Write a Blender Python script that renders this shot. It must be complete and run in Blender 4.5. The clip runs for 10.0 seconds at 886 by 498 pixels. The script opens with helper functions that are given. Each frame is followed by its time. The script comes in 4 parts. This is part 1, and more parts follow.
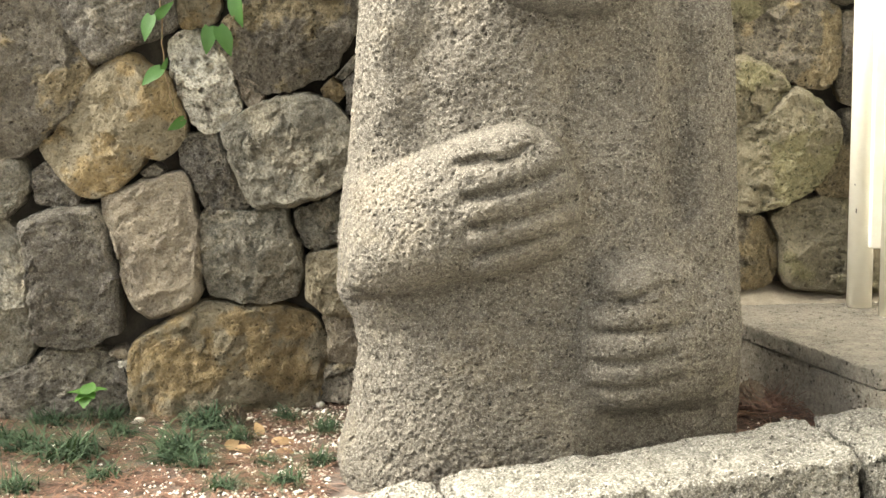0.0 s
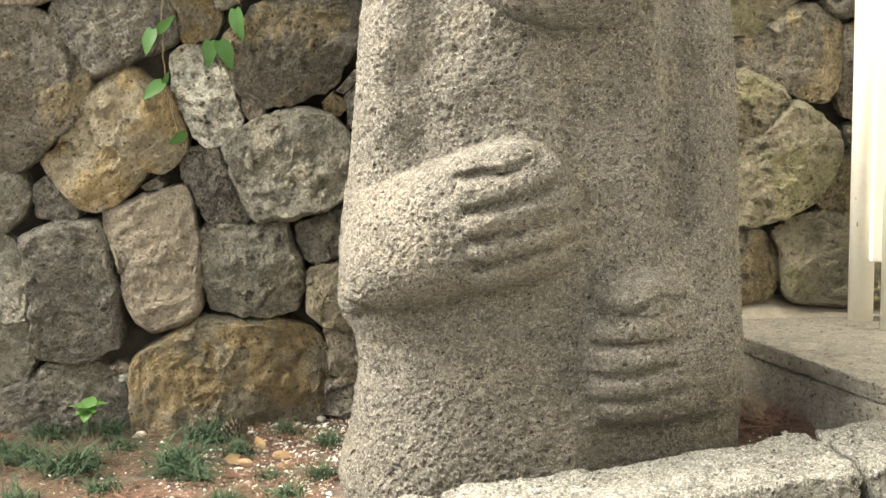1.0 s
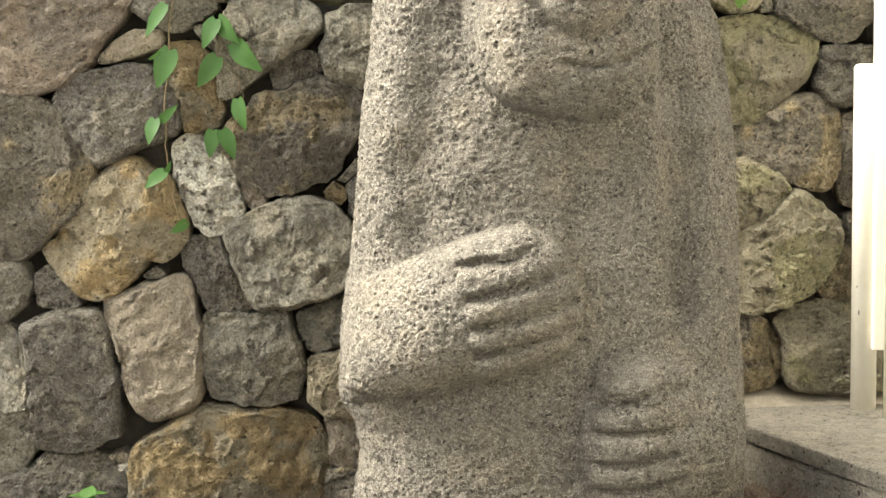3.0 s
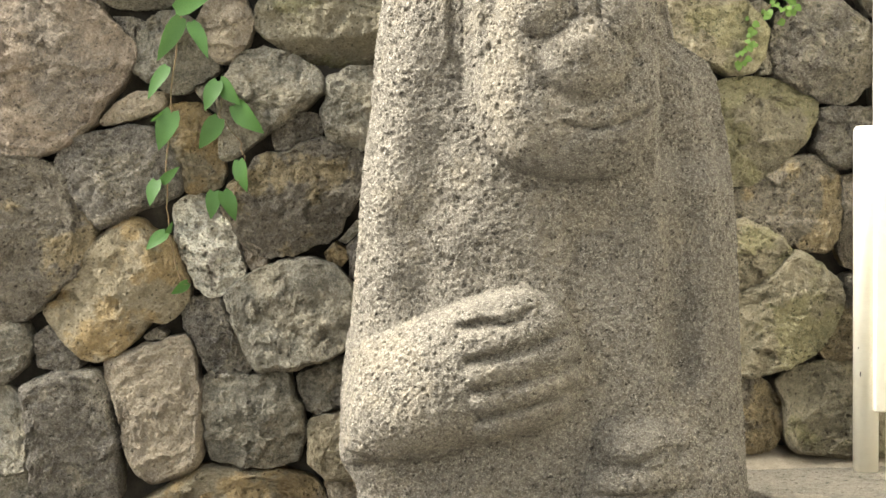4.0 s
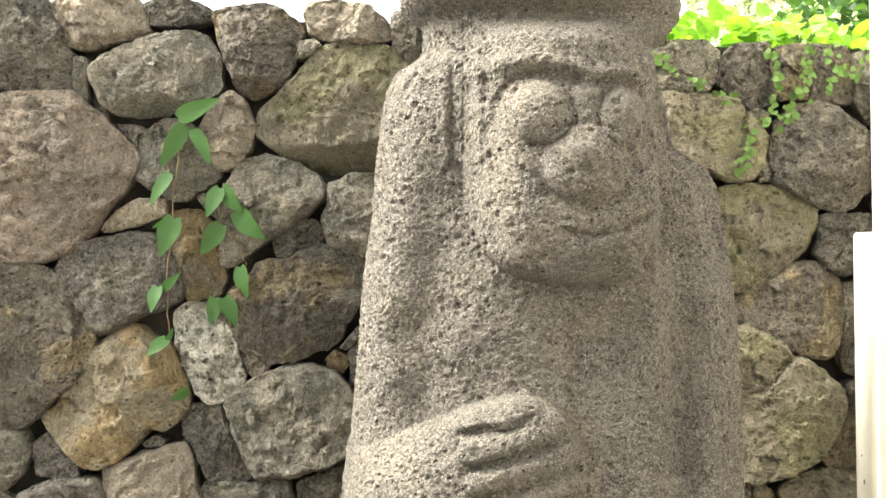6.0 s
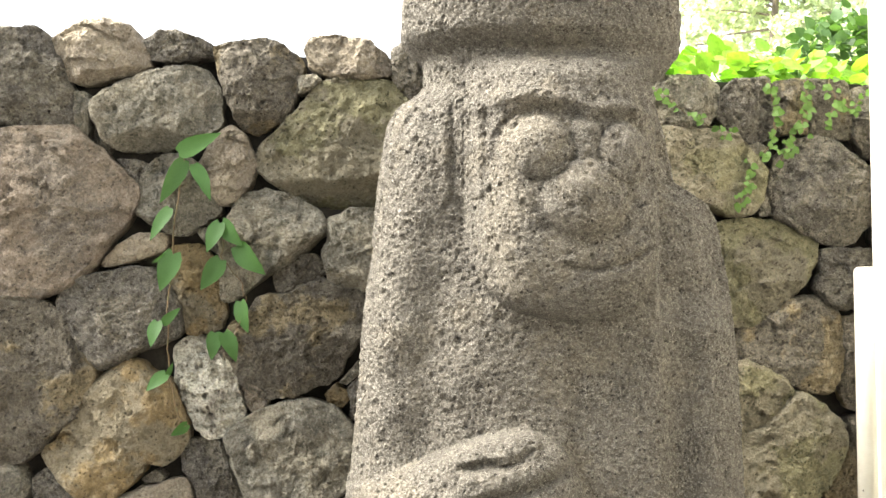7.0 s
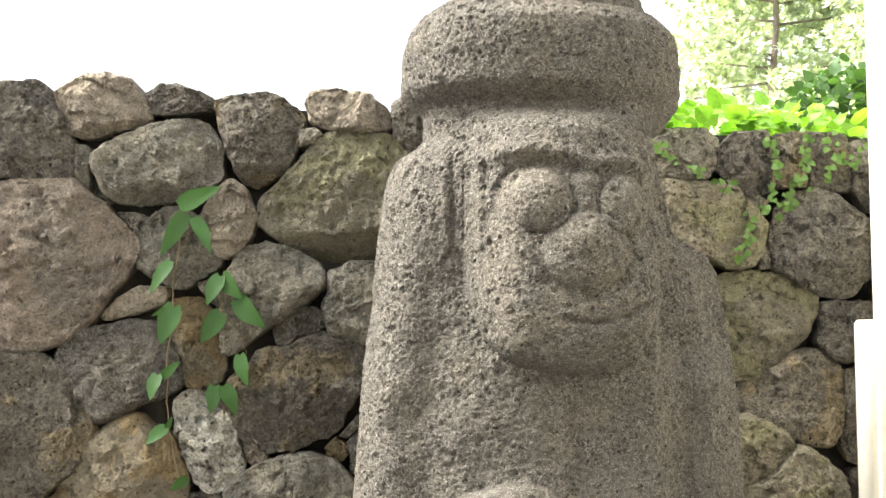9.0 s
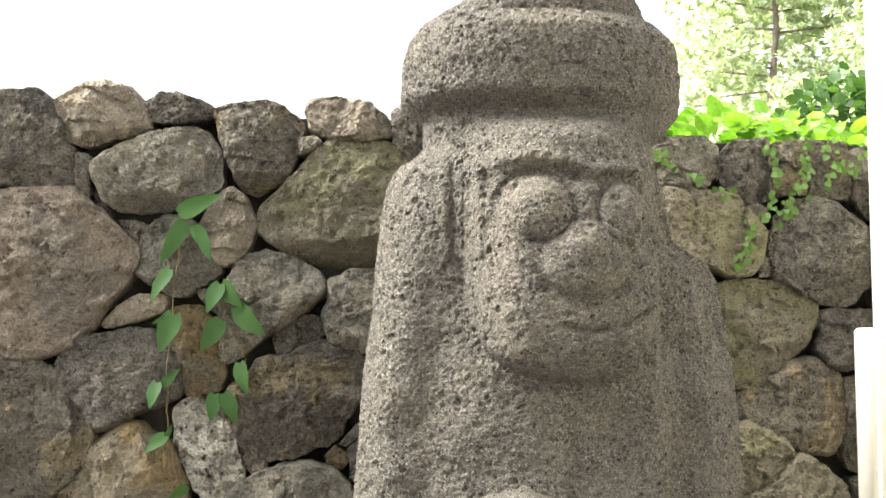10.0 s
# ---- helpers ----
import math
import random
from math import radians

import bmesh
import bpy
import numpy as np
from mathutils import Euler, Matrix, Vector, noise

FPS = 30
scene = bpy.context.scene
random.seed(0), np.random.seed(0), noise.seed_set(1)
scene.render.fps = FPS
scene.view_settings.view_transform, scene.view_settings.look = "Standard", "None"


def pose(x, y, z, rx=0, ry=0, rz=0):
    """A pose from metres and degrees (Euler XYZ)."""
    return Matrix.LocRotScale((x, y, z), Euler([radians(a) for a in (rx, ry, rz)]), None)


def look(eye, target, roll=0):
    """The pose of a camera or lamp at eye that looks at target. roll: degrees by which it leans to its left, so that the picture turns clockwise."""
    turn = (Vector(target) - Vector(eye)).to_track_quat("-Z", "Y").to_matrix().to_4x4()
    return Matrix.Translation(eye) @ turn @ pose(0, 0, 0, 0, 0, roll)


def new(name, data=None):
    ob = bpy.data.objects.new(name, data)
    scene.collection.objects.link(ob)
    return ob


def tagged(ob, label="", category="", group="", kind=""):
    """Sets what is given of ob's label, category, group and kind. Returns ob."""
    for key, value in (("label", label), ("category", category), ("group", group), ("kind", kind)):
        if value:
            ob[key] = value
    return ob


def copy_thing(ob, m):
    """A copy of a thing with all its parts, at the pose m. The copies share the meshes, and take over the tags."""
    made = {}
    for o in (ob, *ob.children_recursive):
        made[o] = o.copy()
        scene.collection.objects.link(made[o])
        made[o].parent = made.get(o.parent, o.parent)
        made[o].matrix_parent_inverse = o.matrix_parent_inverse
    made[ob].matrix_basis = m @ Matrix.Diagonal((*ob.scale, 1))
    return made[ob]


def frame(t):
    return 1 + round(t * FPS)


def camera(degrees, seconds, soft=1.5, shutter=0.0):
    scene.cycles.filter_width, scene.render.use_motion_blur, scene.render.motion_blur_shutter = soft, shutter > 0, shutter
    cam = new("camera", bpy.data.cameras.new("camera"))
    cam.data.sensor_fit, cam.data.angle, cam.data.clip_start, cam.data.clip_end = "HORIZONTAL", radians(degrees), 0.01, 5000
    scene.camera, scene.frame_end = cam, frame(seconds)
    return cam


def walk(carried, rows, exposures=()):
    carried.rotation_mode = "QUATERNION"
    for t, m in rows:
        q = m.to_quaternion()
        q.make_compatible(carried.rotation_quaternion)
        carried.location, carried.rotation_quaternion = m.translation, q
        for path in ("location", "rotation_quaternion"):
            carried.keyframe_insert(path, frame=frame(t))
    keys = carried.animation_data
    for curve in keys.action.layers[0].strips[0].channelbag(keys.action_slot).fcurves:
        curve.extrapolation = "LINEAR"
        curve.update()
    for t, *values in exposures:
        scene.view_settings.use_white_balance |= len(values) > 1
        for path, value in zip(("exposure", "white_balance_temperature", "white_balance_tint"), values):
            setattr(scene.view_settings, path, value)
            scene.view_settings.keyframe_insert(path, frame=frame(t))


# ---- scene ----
# camera: a tripod tilt from the foot of the statue up to its hat
cam = camera(30.25, 10.0)
EYE = 1.2
TILTS = [
    (0.0, -9.20, 0.000, 0.000), (0.5, -9.12, 0.012, -0.011), (1.0, -8.72, 0.035, -0.033),
    (1.5, -8.16, 0.044, -0.060), (2.0, -7.50, 0.059, -0.060), (2.5, -6.64, 0.068, -0.070),
    (4.0, -3.49, 0.098, -0.040), (4.5, -2.49, 0.111, -0.044), (5.0, -1.53, 0.118, -0.050),
    (5.5, -0.62, 0.119, -0.040), (6.0, 0.23, 0.123, -0.055), (7.5, 1.98, 0.135, -0.055),
    (8.0, 2.56, 0.136, -0.070), (8.5, 2.99, 0.131, -0.074), (9.0, 3.29, 0.132, -0.078),
    (9.5, 3.44, 0.129, -0.070), (10.0, 3.57, 0.127, -0.078),
]
walk(cam, [(t, pose(0, 0, EYE, 90 + pitch, 0, yaw) @ pose(0, 0, 0, 0, 0, roll)) for t, pitch, yaw, roll in TILTS],
     exposures=[(0.0, 2.52, 6700, 8), (4.5, 2.53, 6600, 8), (6.0, 2.53, 6500, 9), (7.5, 2.34, 6400, 10), (10.0, 2.08, 6250, 11)])

# ---- light: a bright hazy sky, brightest from the west side ----
SUN_ELEVATION, SUN_AZIMUTH = 46.0, -86.0
world = bpy.data.worlds.new("sky")
scene.world = world
world.use_nodes = True
wn = world.node_tree
sky = wn.nodes.new("ShaderNodeTexSky")
sky.sky_type = 'NISHITA'
sky.sun_disc = False
sky.sun_elevation = radians(SUN_ELEVATION)
sky.sun_rotation = radians(SUN_AZIMUTH)
sky.dust_density = 4.0
sky.air_density = 1.0
bg = wn.nodes["Background"]
bg.inputs["Strength"].default_value = 0.13
# haze whitens the sky
haze = wn.nodes.new("ShaderNodeHueSaturation")
haze.inputs["Saturation"].default_value = 0.35
wn.links.new(sky.outputs["Color"], haze.inputs["Color"])
wn.links.new(haze.outputs["Color"], bg.inputs["Color"])
sun_data = bpy.data.lights.new("sun", "SUN")
sun_data.energy = 4.3
sun_data.angle = radians(46)
sun_data.color = (1.0, 0.95, 0.86)
sun = new("sun", sun_data)
_e, _a = radians(SUN_ELEVATION), radians(SUN_AZIMUTH)
sun.matrix_world = look((8 * math.sin(_a) * math.cos(_e), 8 * math.cos(_a) * math.cos(_e), 8 * math.sin(_e)), (0, 0, 0))


# ---- noise on arrays ----
def hash01(i, j, k, seed):
    h = (i.astype(np.int64) * 73856093) ^ (j.astype(np.int64) * 19349663) ^ (k.astype(np.int64) * 83492791) ^ (seed * 2654435)
    h = (h ^ (h >> 13)) * 1274126177
    h = h & 0x7FFFFFFF
    h = ((h ^ (h >> 15)) * 2246822519) & 0x7FFFFFFF
    h = h ^ (h >> 13)
    return (h & 0xFFFFF) / float(0x100000)


def value_noise(p, size, seed=0):
    """Smooth noise in -1..1 at points p (n x 3), with lumps of that size."""
    q = p / size
    b = np.floor(q).astype(np.int64)
    f = q - b
    f = f * f * (3 - 2 * f)
    out = np.zeros(len(p))
    for dx in (0, 1):
        for dy in (0, 1):
            for dz in (0, 1):
                w = (f[:, 0] if dx else 1 - f[:, 0]) * (f[:, 1] if dy else 1 - f[:, 1]) * (f[:, 2] if dz else 1 - f[:, 2])
                out += w * hash01(b[:, 0] + dx, b[:, 1] + dy, b[:, 2] + dz, seed)
    return out * 2 - 1


def fractal(p, size, octaves=3, seed=0):
    out, amp = 0, 1.0
    for o in range(octaves):
        out = out + amp * value_noise(p, size / 2 ** o, seed + 11 * o)
        amp *= 0.5
    return out / 1.75


def pits(p, size, share=0.6, seed=0):
    """Bubble holes: 1 at a hole's middle, 0 outside; one hole at most in each cell of that size."""
    b = np.floor(p / size).astype(np.int64)
    best = np.zeros(len(p))
    for dx in (-1, 0, 1):
        for dy in (-1, 0, 1):
            for dz in (-1, 0, 1):
                c = b + (dx, dy, dz)
                h = [hash01(c[:, 0], c[:, 1], c[:, 2], seed + s) for s in (1, 2, 3, 4, 5)]
                centre = (c + np.stack(h[:3], 1)) * size
                r = size * (0.22 + 0.42 * h[3] ** 2) * (h[4] < share)
                d = np.sqrt(((p - centre) ** 2).sum(1))
                best = np.maximum(best, np.clip(1 - d / np.maximum(r, 1e-6), 0, 1))
    return best


def facets(p, size, seed=0):
    """Broken faces: patches of about that size, each tilted its own way."""
    q = p + 0.35 * size * np.stack([value_noise(p, size * 0.6, seed + s) for s in (31, 32, 33)], 1)
    b = np.floor(q / size).astype(np.int64)
    best, out = np.full(len(p), 9.0), np.zeros(len(p))
    for dx in (-1, 0, 1):
        for dz in (-1, 0, 1):
            c = b + (dx, 0, dz)
            h = [hash01(c[:, 0], c[:, 1], c[:, 2], seed + s) for s in (1, 2, 3, 4, 5)]
            ox, oz = q[:, 0] - (c[:, 0] + h[0]) * size, q[:, 2] - (c[:, 2] + h[1]) * size
            d = ox * ox + oz * oz
            near = d < best
            best = np.where(near, d, best)
            out = np.where(near, (h[2] - 0.5) * ox + (h[3] - 0.5) * oz + 0.12 * size * (h[4] - 0.5), out)
    return out


def smooth(a, b, x):
    t = np.clip((x - a) / (b - a), 0, 1)
    return t * t * (3 - 2 * t)


def mesh_from(name, verts, faces, material, shade=True):
    me = bpy.data.meshes.new(name)
    me.from_pydata(np.asarray(verts).tolist(), [], faces if isinstance(faces, list) else faces.tolist())
    me.materials.append(material)
    if shade:
        me.polygons.foreach_set("use_smooth", [True] * len(me.polygons))
    me.update()
    return me


def grid_faces(rows, cols, wrap=False, start=0):
    """Quads of a grid of rows x cols points, row by row."""
    i, j = np.meshgrid(np.arange(rows - 1), np.arange(cols if wrap else cols - 1), indexing="ij")
    k = (j + 1) % cols
    return np.stack([i * cols + j, i * cols + k, (i + 1) * cols + k, (i + 1) * cols + j], -1).reshape(-1, 4) + start


def part(name, bm, material, parent, label=""):
    """Links a bmesh as one mesh object under a thing or a part."""
    me = bpy.data.meshes.new(name)
    bm.to_mesh(me)
    bm.free()
    me.materials.append(material)
    ob = new(name, me)
    ob.parent = parent
    return tagged(ob, label)


def part_mesh(name, me, parent, label=""):
    ob = new(name, me)
    ob.parent = parent
    return tagged(ob, label)


# ---- materials ----
def nodes_of(name):
    m = bpy.data.materials.new(name)
    m.use_nodes = True
    nt = m.node_tree
    return m, nt, nt.nodes["Principled BSDF"]


def add(nt, kind, **values):
    n = nt.nodes.new(kind)
    for key, value in values.items():
        n.inputs[key.replace("_", " ")].default_value = value
    return n


def mix(nt, a, b, factor, blend="MIX"):
    n = nt.nodes.new("ShaderNodeMix")
    n.data_type = 'RGBA'
    n.blend_type = blend
    for sock, v in ((n.inputs[6], a), (n.inputs[7], b), (n.inputs[0], factor)):
        if isinstance(v, bpy.types.NodeSocket):
            nt.links.new(v, sock)
        else:
            sock.default_value = v if isinstance(v, float) else (*v, 1)
    return n.outputs[2]


def ramp(nt, value, lo, hi, a=0.0, b=1.0):
    n = nt.nodes.new("ShaderNodeMapRange")
    n.interpolation_type = 'SMOOTHSTEP'
    nt.links.new(value, n.inputs[0])
    for i, v in enumerate((lo, hi, a, b)):
        n.inputs[i + 1].default_value = v
    return n.outputs[0]


def noise_of(nt, coords, scale, detail=4.0, rough=0.6):
    n = add(nt, "ShaderNodeTexNoise", Scale=scale, Detail=detail, Roughness=rough)
    nt.links.new(coords, n.inputs["Vector"])
    return n.outputs["Fac"]


def holes_of(nt, coords, scale):
    n = add(nt, "ShaderNodeTexVoronoi", Scale=scale)
    nt.links.new(coords, n.inputs["Vector"])
    return n.outputs["Distance"]


def bump(nt, height, strength, distance, before=None):
    n = add(nt, "ShaderNodeBump", Strength=strength, Distance=distance)
    nt.links.new(height, n.inputs["Height"])
    if before is not None:
        nt.links.new(before, n.inputs["Normal"])
    return n.outputs["Normal"]


def basalt(name, base, second, speck, patch=0.5, grain=0.5, hole=0.5, lichen=0.0, grain_scale=260.0, hole_scale=70.0, lump=0.7, soil=1.0):
    """Porous lava stone: two tones in patches, grain, pale specks and small bubble holes with painted shade; soil
    scales the darker mottle.
    """
    m, nt, b = nodes_of(name)
    tc = nt.nodes.new("ShaderNodeTexCoord")
    info = nt.nodes.new("ShaderNodeObjectInfo")
    shift = nt.nodes.new("ShaderNodeVectorMath")
    shift.operation = 'MULTIPLY_ADD'
    nt.links.new(info.outputs["Random"], shift.inputs[0])
    shift.inputs[1].default_value = (17, 31, 23)
    nt.links.new(tc.outputs["Object"], shift.inputs[2])
    co = shift.outputs[0]
    big = noise_of(nt, co, 5.0, 4.0, 0.62)
    mid = noise_of(nt, co, 34.0, 5.0, 0.65)
    fine = noise_of(nt, co, grain_scale, 2.0, 0.6)
    col = mix(nt, base, second, ramp(nt, big, 0.60 - 0.25 * patch, 0.66 - 0.2 * patch))
    stain = noise_of(nt, co, 9.0, 5.0, 0.7)
    col = mix(nt, col, mix(nt, col, (0.62, 0.63, 0.66), 1.0, "MULTIPLY"), ramp(nt, stain, 0.50, 0.60, 0.0, 0.5 * patch + 0.1))
    col = mix(nt, col, mix(nt, col, (0.55, 0.55, 0.55), 1.0, "MULTIPLY"), ramp(nt, mid, 0.42, 0.62, 0.0, 0.6 * soil))
    col = mix(nt, col, speck, ramp(nt, fine, 0.50, 0.64, 0.0, grain))
    # fine noise: darker where the bump below sinks the surface
    hollows = noise_of(nt, co, 120.0, 3.0, 0.7)
    col = mix(nt, col, mix(nt, col, (0.42, 0.40, 0.37), 1.0, "MULTIPLY"), ramp(nt, hollows, 0.46, 0.60, 0.0, soil * (0.35 + 0.6 * grain)))
    warp = nt.nodes.new("ShaderNodeVectorMath")
    warp.operation = 'MULTIPLY_ADD'
    nt.links.new(mid, warp.inputs[0])
    warp.inputs[1].default_value = (0.03, 0.03, 0.03)
    nt.links.new(co, warp.inputs[2])
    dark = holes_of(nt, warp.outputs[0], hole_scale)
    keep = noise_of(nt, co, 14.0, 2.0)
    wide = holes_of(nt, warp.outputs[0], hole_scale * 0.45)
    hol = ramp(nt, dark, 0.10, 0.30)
    # both hole sizes get their inner shade painted into the colour
    hole_shade = nt.nodes.new("ShaderNodeMath")
    hole_shade.operation = 'MULTIPLY'
    nt.links.new(ramp(nt, dark, 0.12, 0.24, 1.0, 0.0), hole_shade.inputs[0])
    nt.links.new(ramp(nt, keep, 0.36, 0.5, 0.0, hole), hole_shade.inputs[1])
    col = mix(nt, col, mix(nt, col, (0.28, 0.26, 0.24), 1.0, "MULTIPLY"), hole_shade.outputs[0])
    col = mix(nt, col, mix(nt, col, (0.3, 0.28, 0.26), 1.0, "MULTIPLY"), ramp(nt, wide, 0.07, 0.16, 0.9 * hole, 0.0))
    if lichen:
        spots = noise_of(nt, co, 16.0, 6.0, 0.75)
        col = mix(nt, col, (0.62, 0.6, 0.5), ramp(nt, spots, 0.66 - 0.1 * lichen, 0.74 - 0.1 * lichen, 0.0, min(1.0, 0.5 + lichen)))
    rnd = nt.nodes.new("ShaderNodeHueSaturation")
    nt.links.new(col, rnd.inputs["Color"])
    nt.links.new(ramp(nt, info.outputs["Random"], 0, 1, 0.85, 1.15), rnd.inputs["Value"])
    nt.links.new(rnd.outputs["Color"], b.inputs["Base Color"])
    b.inputs["Roughness"].default_value = 0.93
    b.inputs["Specular IOR Level"].default_value = 0.25
    n = bump(nt, fine, min(1.0, grain * 1.4), 0.006)
    n = bump(nt, ramp(nt, hollows, 0.35, 0.65, 1.0, 0.0), 0.9, 0.006, n)
    n = bump(nt, mid, lump, 0.014, n)
    n = bump(nt, hol, hole, 0.008, n)
    n = bump(nt, ramp(nt, wide, 0.04, 0.16), hole, 0.012, n)
    nt.links.new(n, b.inputs["Normal"])
    return m


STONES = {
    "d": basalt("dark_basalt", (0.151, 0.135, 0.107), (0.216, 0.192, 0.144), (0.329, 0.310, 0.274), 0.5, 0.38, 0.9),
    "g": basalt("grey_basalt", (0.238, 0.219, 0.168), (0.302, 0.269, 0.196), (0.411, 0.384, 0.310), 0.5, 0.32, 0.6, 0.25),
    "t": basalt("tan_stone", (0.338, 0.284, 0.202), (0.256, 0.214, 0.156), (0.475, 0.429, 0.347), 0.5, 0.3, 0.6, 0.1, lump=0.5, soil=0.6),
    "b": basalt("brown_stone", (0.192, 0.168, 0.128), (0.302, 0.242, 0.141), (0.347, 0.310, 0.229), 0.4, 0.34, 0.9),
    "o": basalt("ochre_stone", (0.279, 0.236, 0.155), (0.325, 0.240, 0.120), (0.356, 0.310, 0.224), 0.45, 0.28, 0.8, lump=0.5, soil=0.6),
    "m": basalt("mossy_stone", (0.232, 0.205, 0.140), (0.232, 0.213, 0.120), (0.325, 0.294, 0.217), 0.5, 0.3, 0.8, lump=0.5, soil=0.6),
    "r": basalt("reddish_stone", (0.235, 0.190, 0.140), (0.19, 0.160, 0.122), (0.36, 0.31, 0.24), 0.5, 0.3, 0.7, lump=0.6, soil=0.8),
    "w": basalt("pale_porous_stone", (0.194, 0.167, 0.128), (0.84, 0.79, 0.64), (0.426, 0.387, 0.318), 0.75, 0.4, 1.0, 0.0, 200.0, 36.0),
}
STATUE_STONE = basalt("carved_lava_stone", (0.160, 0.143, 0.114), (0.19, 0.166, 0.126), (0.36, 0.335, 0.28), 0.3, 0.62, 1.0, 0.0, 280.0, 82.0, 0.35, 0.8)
KERB_STONE = basalt("kerb_granite", (0.165, 0.155, 0.128), (0.215, 0.205, 0.17), (0.40, 0.385, 0.335), 0.5, 0.7, 1.0, 0.0, 220.0, 62.0)


def simple(name, color, second, scale=30.0, rough=0.8, relief=0.3, depth=0.004, mottle=1.0):
    m, nt, b = nodes_of(name)
    tc = nt.nodes.new("ShaderNodeTexCoord")
    a = noise_of(nt, tc.outputs["Object"], scale, 5.0, 0.65)
    f = noise_of(nt, tc.outputs["Object"], scale * 7, 3.0, 0.6)
    col = mix(nt, color, second, ramp(nt, a, 0.4, 0.65))
    col = mix(nt, col, mix(nt, col, (0.7, 0.7, 0.7), 1.0, "MULTIPLY"), ramp(nt, f, 0.5, 0.7, 0.0, mottle))
    nt.links.new(col, b.inputs["Base Color"])
    b.inputs["Roughness"].default_value = rough
    nt.links.new(bump(nt, f, relief, depth), b.inputs["Normal"])
    return m


def leaf_material(name, color, second, through_light=0.35, rough=0.55):
    m, nt, b = nodes_of(name)
    geo = nt.nodes.new("ShaderNodeNewGeometry")
    tc = nt.nodes.new("ShaderNodeTexCoord")
    col = mix(nt, color, second, geo.outputs["Random Per Island"])
    col = mix(nt, col, mix(nt, col, (0.75, 0.8, 0.7), 1.0, "MULTIPLY"), ramp(nt, noise_of(nt, tc.outputs["Object"], 60.0), 0.45, 0.65))
    nt.links.new(col, b.inputs["Base Color"])
    b.inputs["Roughness"].default_value = rough
    b.inputs["Specular IOR Level"].default_value = 0.3
    tr = nt.nodes.new("ShaderNodeBsdfTranslucent")
    nt.links.new(mix(nt, col, (1.3, 1.5, 0.6), 1.0, "MULTIPLY"), tr.inputs["Color"])
    ms = nt.nodes.new("ShaderNodeMixShader")
    ms.inputs[0].default_value = through_light
    nt.links.new(b.outputs[0], ms.inputs[1])
    nt.links.new(tr.outputs[0], ms.inputs[2])
    nt.links.new(ms.outputs[0], nt.nodes["Material Output"].inputs["Surface"])
    return m


SOIL = simple("soil", (0.055, 0.038, 0.028), (0.11, 0.085, 0.062), 18.0, 0.95, 0.8, 0.01)
ROAD = simple("paving", (0.11, 0.105, 0.095), (0.15, 0.145, 0.13), 6.0, 0.9, 0.4, 0.004)
# near-black, so that shade in the open joints comes from this colour
GAP_SHADE = simple("gap_shade_core", (0.028, 0.025, 0.02), (0.05, 0.044, 0.035), 20.0, 0.95)
MORTAR = simple("cement_fillet", (0.17, 0.145, 0.105), (0.22, 0.19, 0.14), 25.0, 0.95, 0.5, 0.006)
SLAB = basalt("platform_stone", (0.25, 0.225, 0.178), (0.30, 0.27, 0.21), (0.40, 0.37, 0.30), 0.4, 0.25, 1.0, 0.0, 180.0, 48.0, 0.3, 0.7)
PAINT = simple("cream_paint", (0.80, 0.77, 0.66), (0.76, 0.72, 0.60), 9.0, 0.35, 0.03, 0.001, 0.12)
PLASTER = simple("plaster", (0.55, 0.53, 0.47), (0.5, 0.47, 0.41), 5.0, 0.9, 0.2)
VINE_LEAF = leaf_material("vine_leaf", (0.04, 0.10, 0.025), (0.07, 0.15, 0.035), 0.25)
IVY_LEAF = leaf_material("ivy_leaf", (0.14, 0.28, 0.03), (0.22, 0.36, 0.05), 0.45)
IVY_DARK = leaf_material("bush_leaf", (0.05, 0.10, 0.03), (0.10, 0.17, 0.06))
GRASS = leaf_material("grass_blade", (0.018, 0.036, 0.017), (0.042, 0.066, 0.030), 0.1, 0.9)
# pale, greyed needle greens: the haze over the far trees is painted in
HAZY_PINE = leaf_material("hazy_pine_needle", (0.54, 0.57, 0.45), (0.66, 0.69, 0.56), 0.25)
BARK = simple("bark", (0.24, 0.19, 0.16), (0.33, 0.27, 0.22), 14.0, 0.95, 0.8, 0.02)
STEM = simple("stem", (0.16, 0.10, 0.05), (0.11, 0.10, 0.04), 40.0)
NEEDLE = leaf_material("fallen_needle", (0.095, 0.045, 0.03), (0.175, 0.10, 0.066), 0.1)
DRYLEAF = leaf_material("dry_leaf", (0.33, 0.23, 0.12), (0.21, 0.13, 0.07), 0.15)
PEBBLE = leaf_material("white_gravel", (0.72, 0.69, 0.62), (0.45, 0.40, 0.33), 0.0)

# ---- the dry stone wall ----
WALL_Y, WALL_SLOPE = 4.62, 0.15


def wall_y(x):
    return WALL_Y + WALL_SLOPE * x


FIELD = []
TURNS = np.linspace(0, 2 * np.pi, 720, endpoint=False)


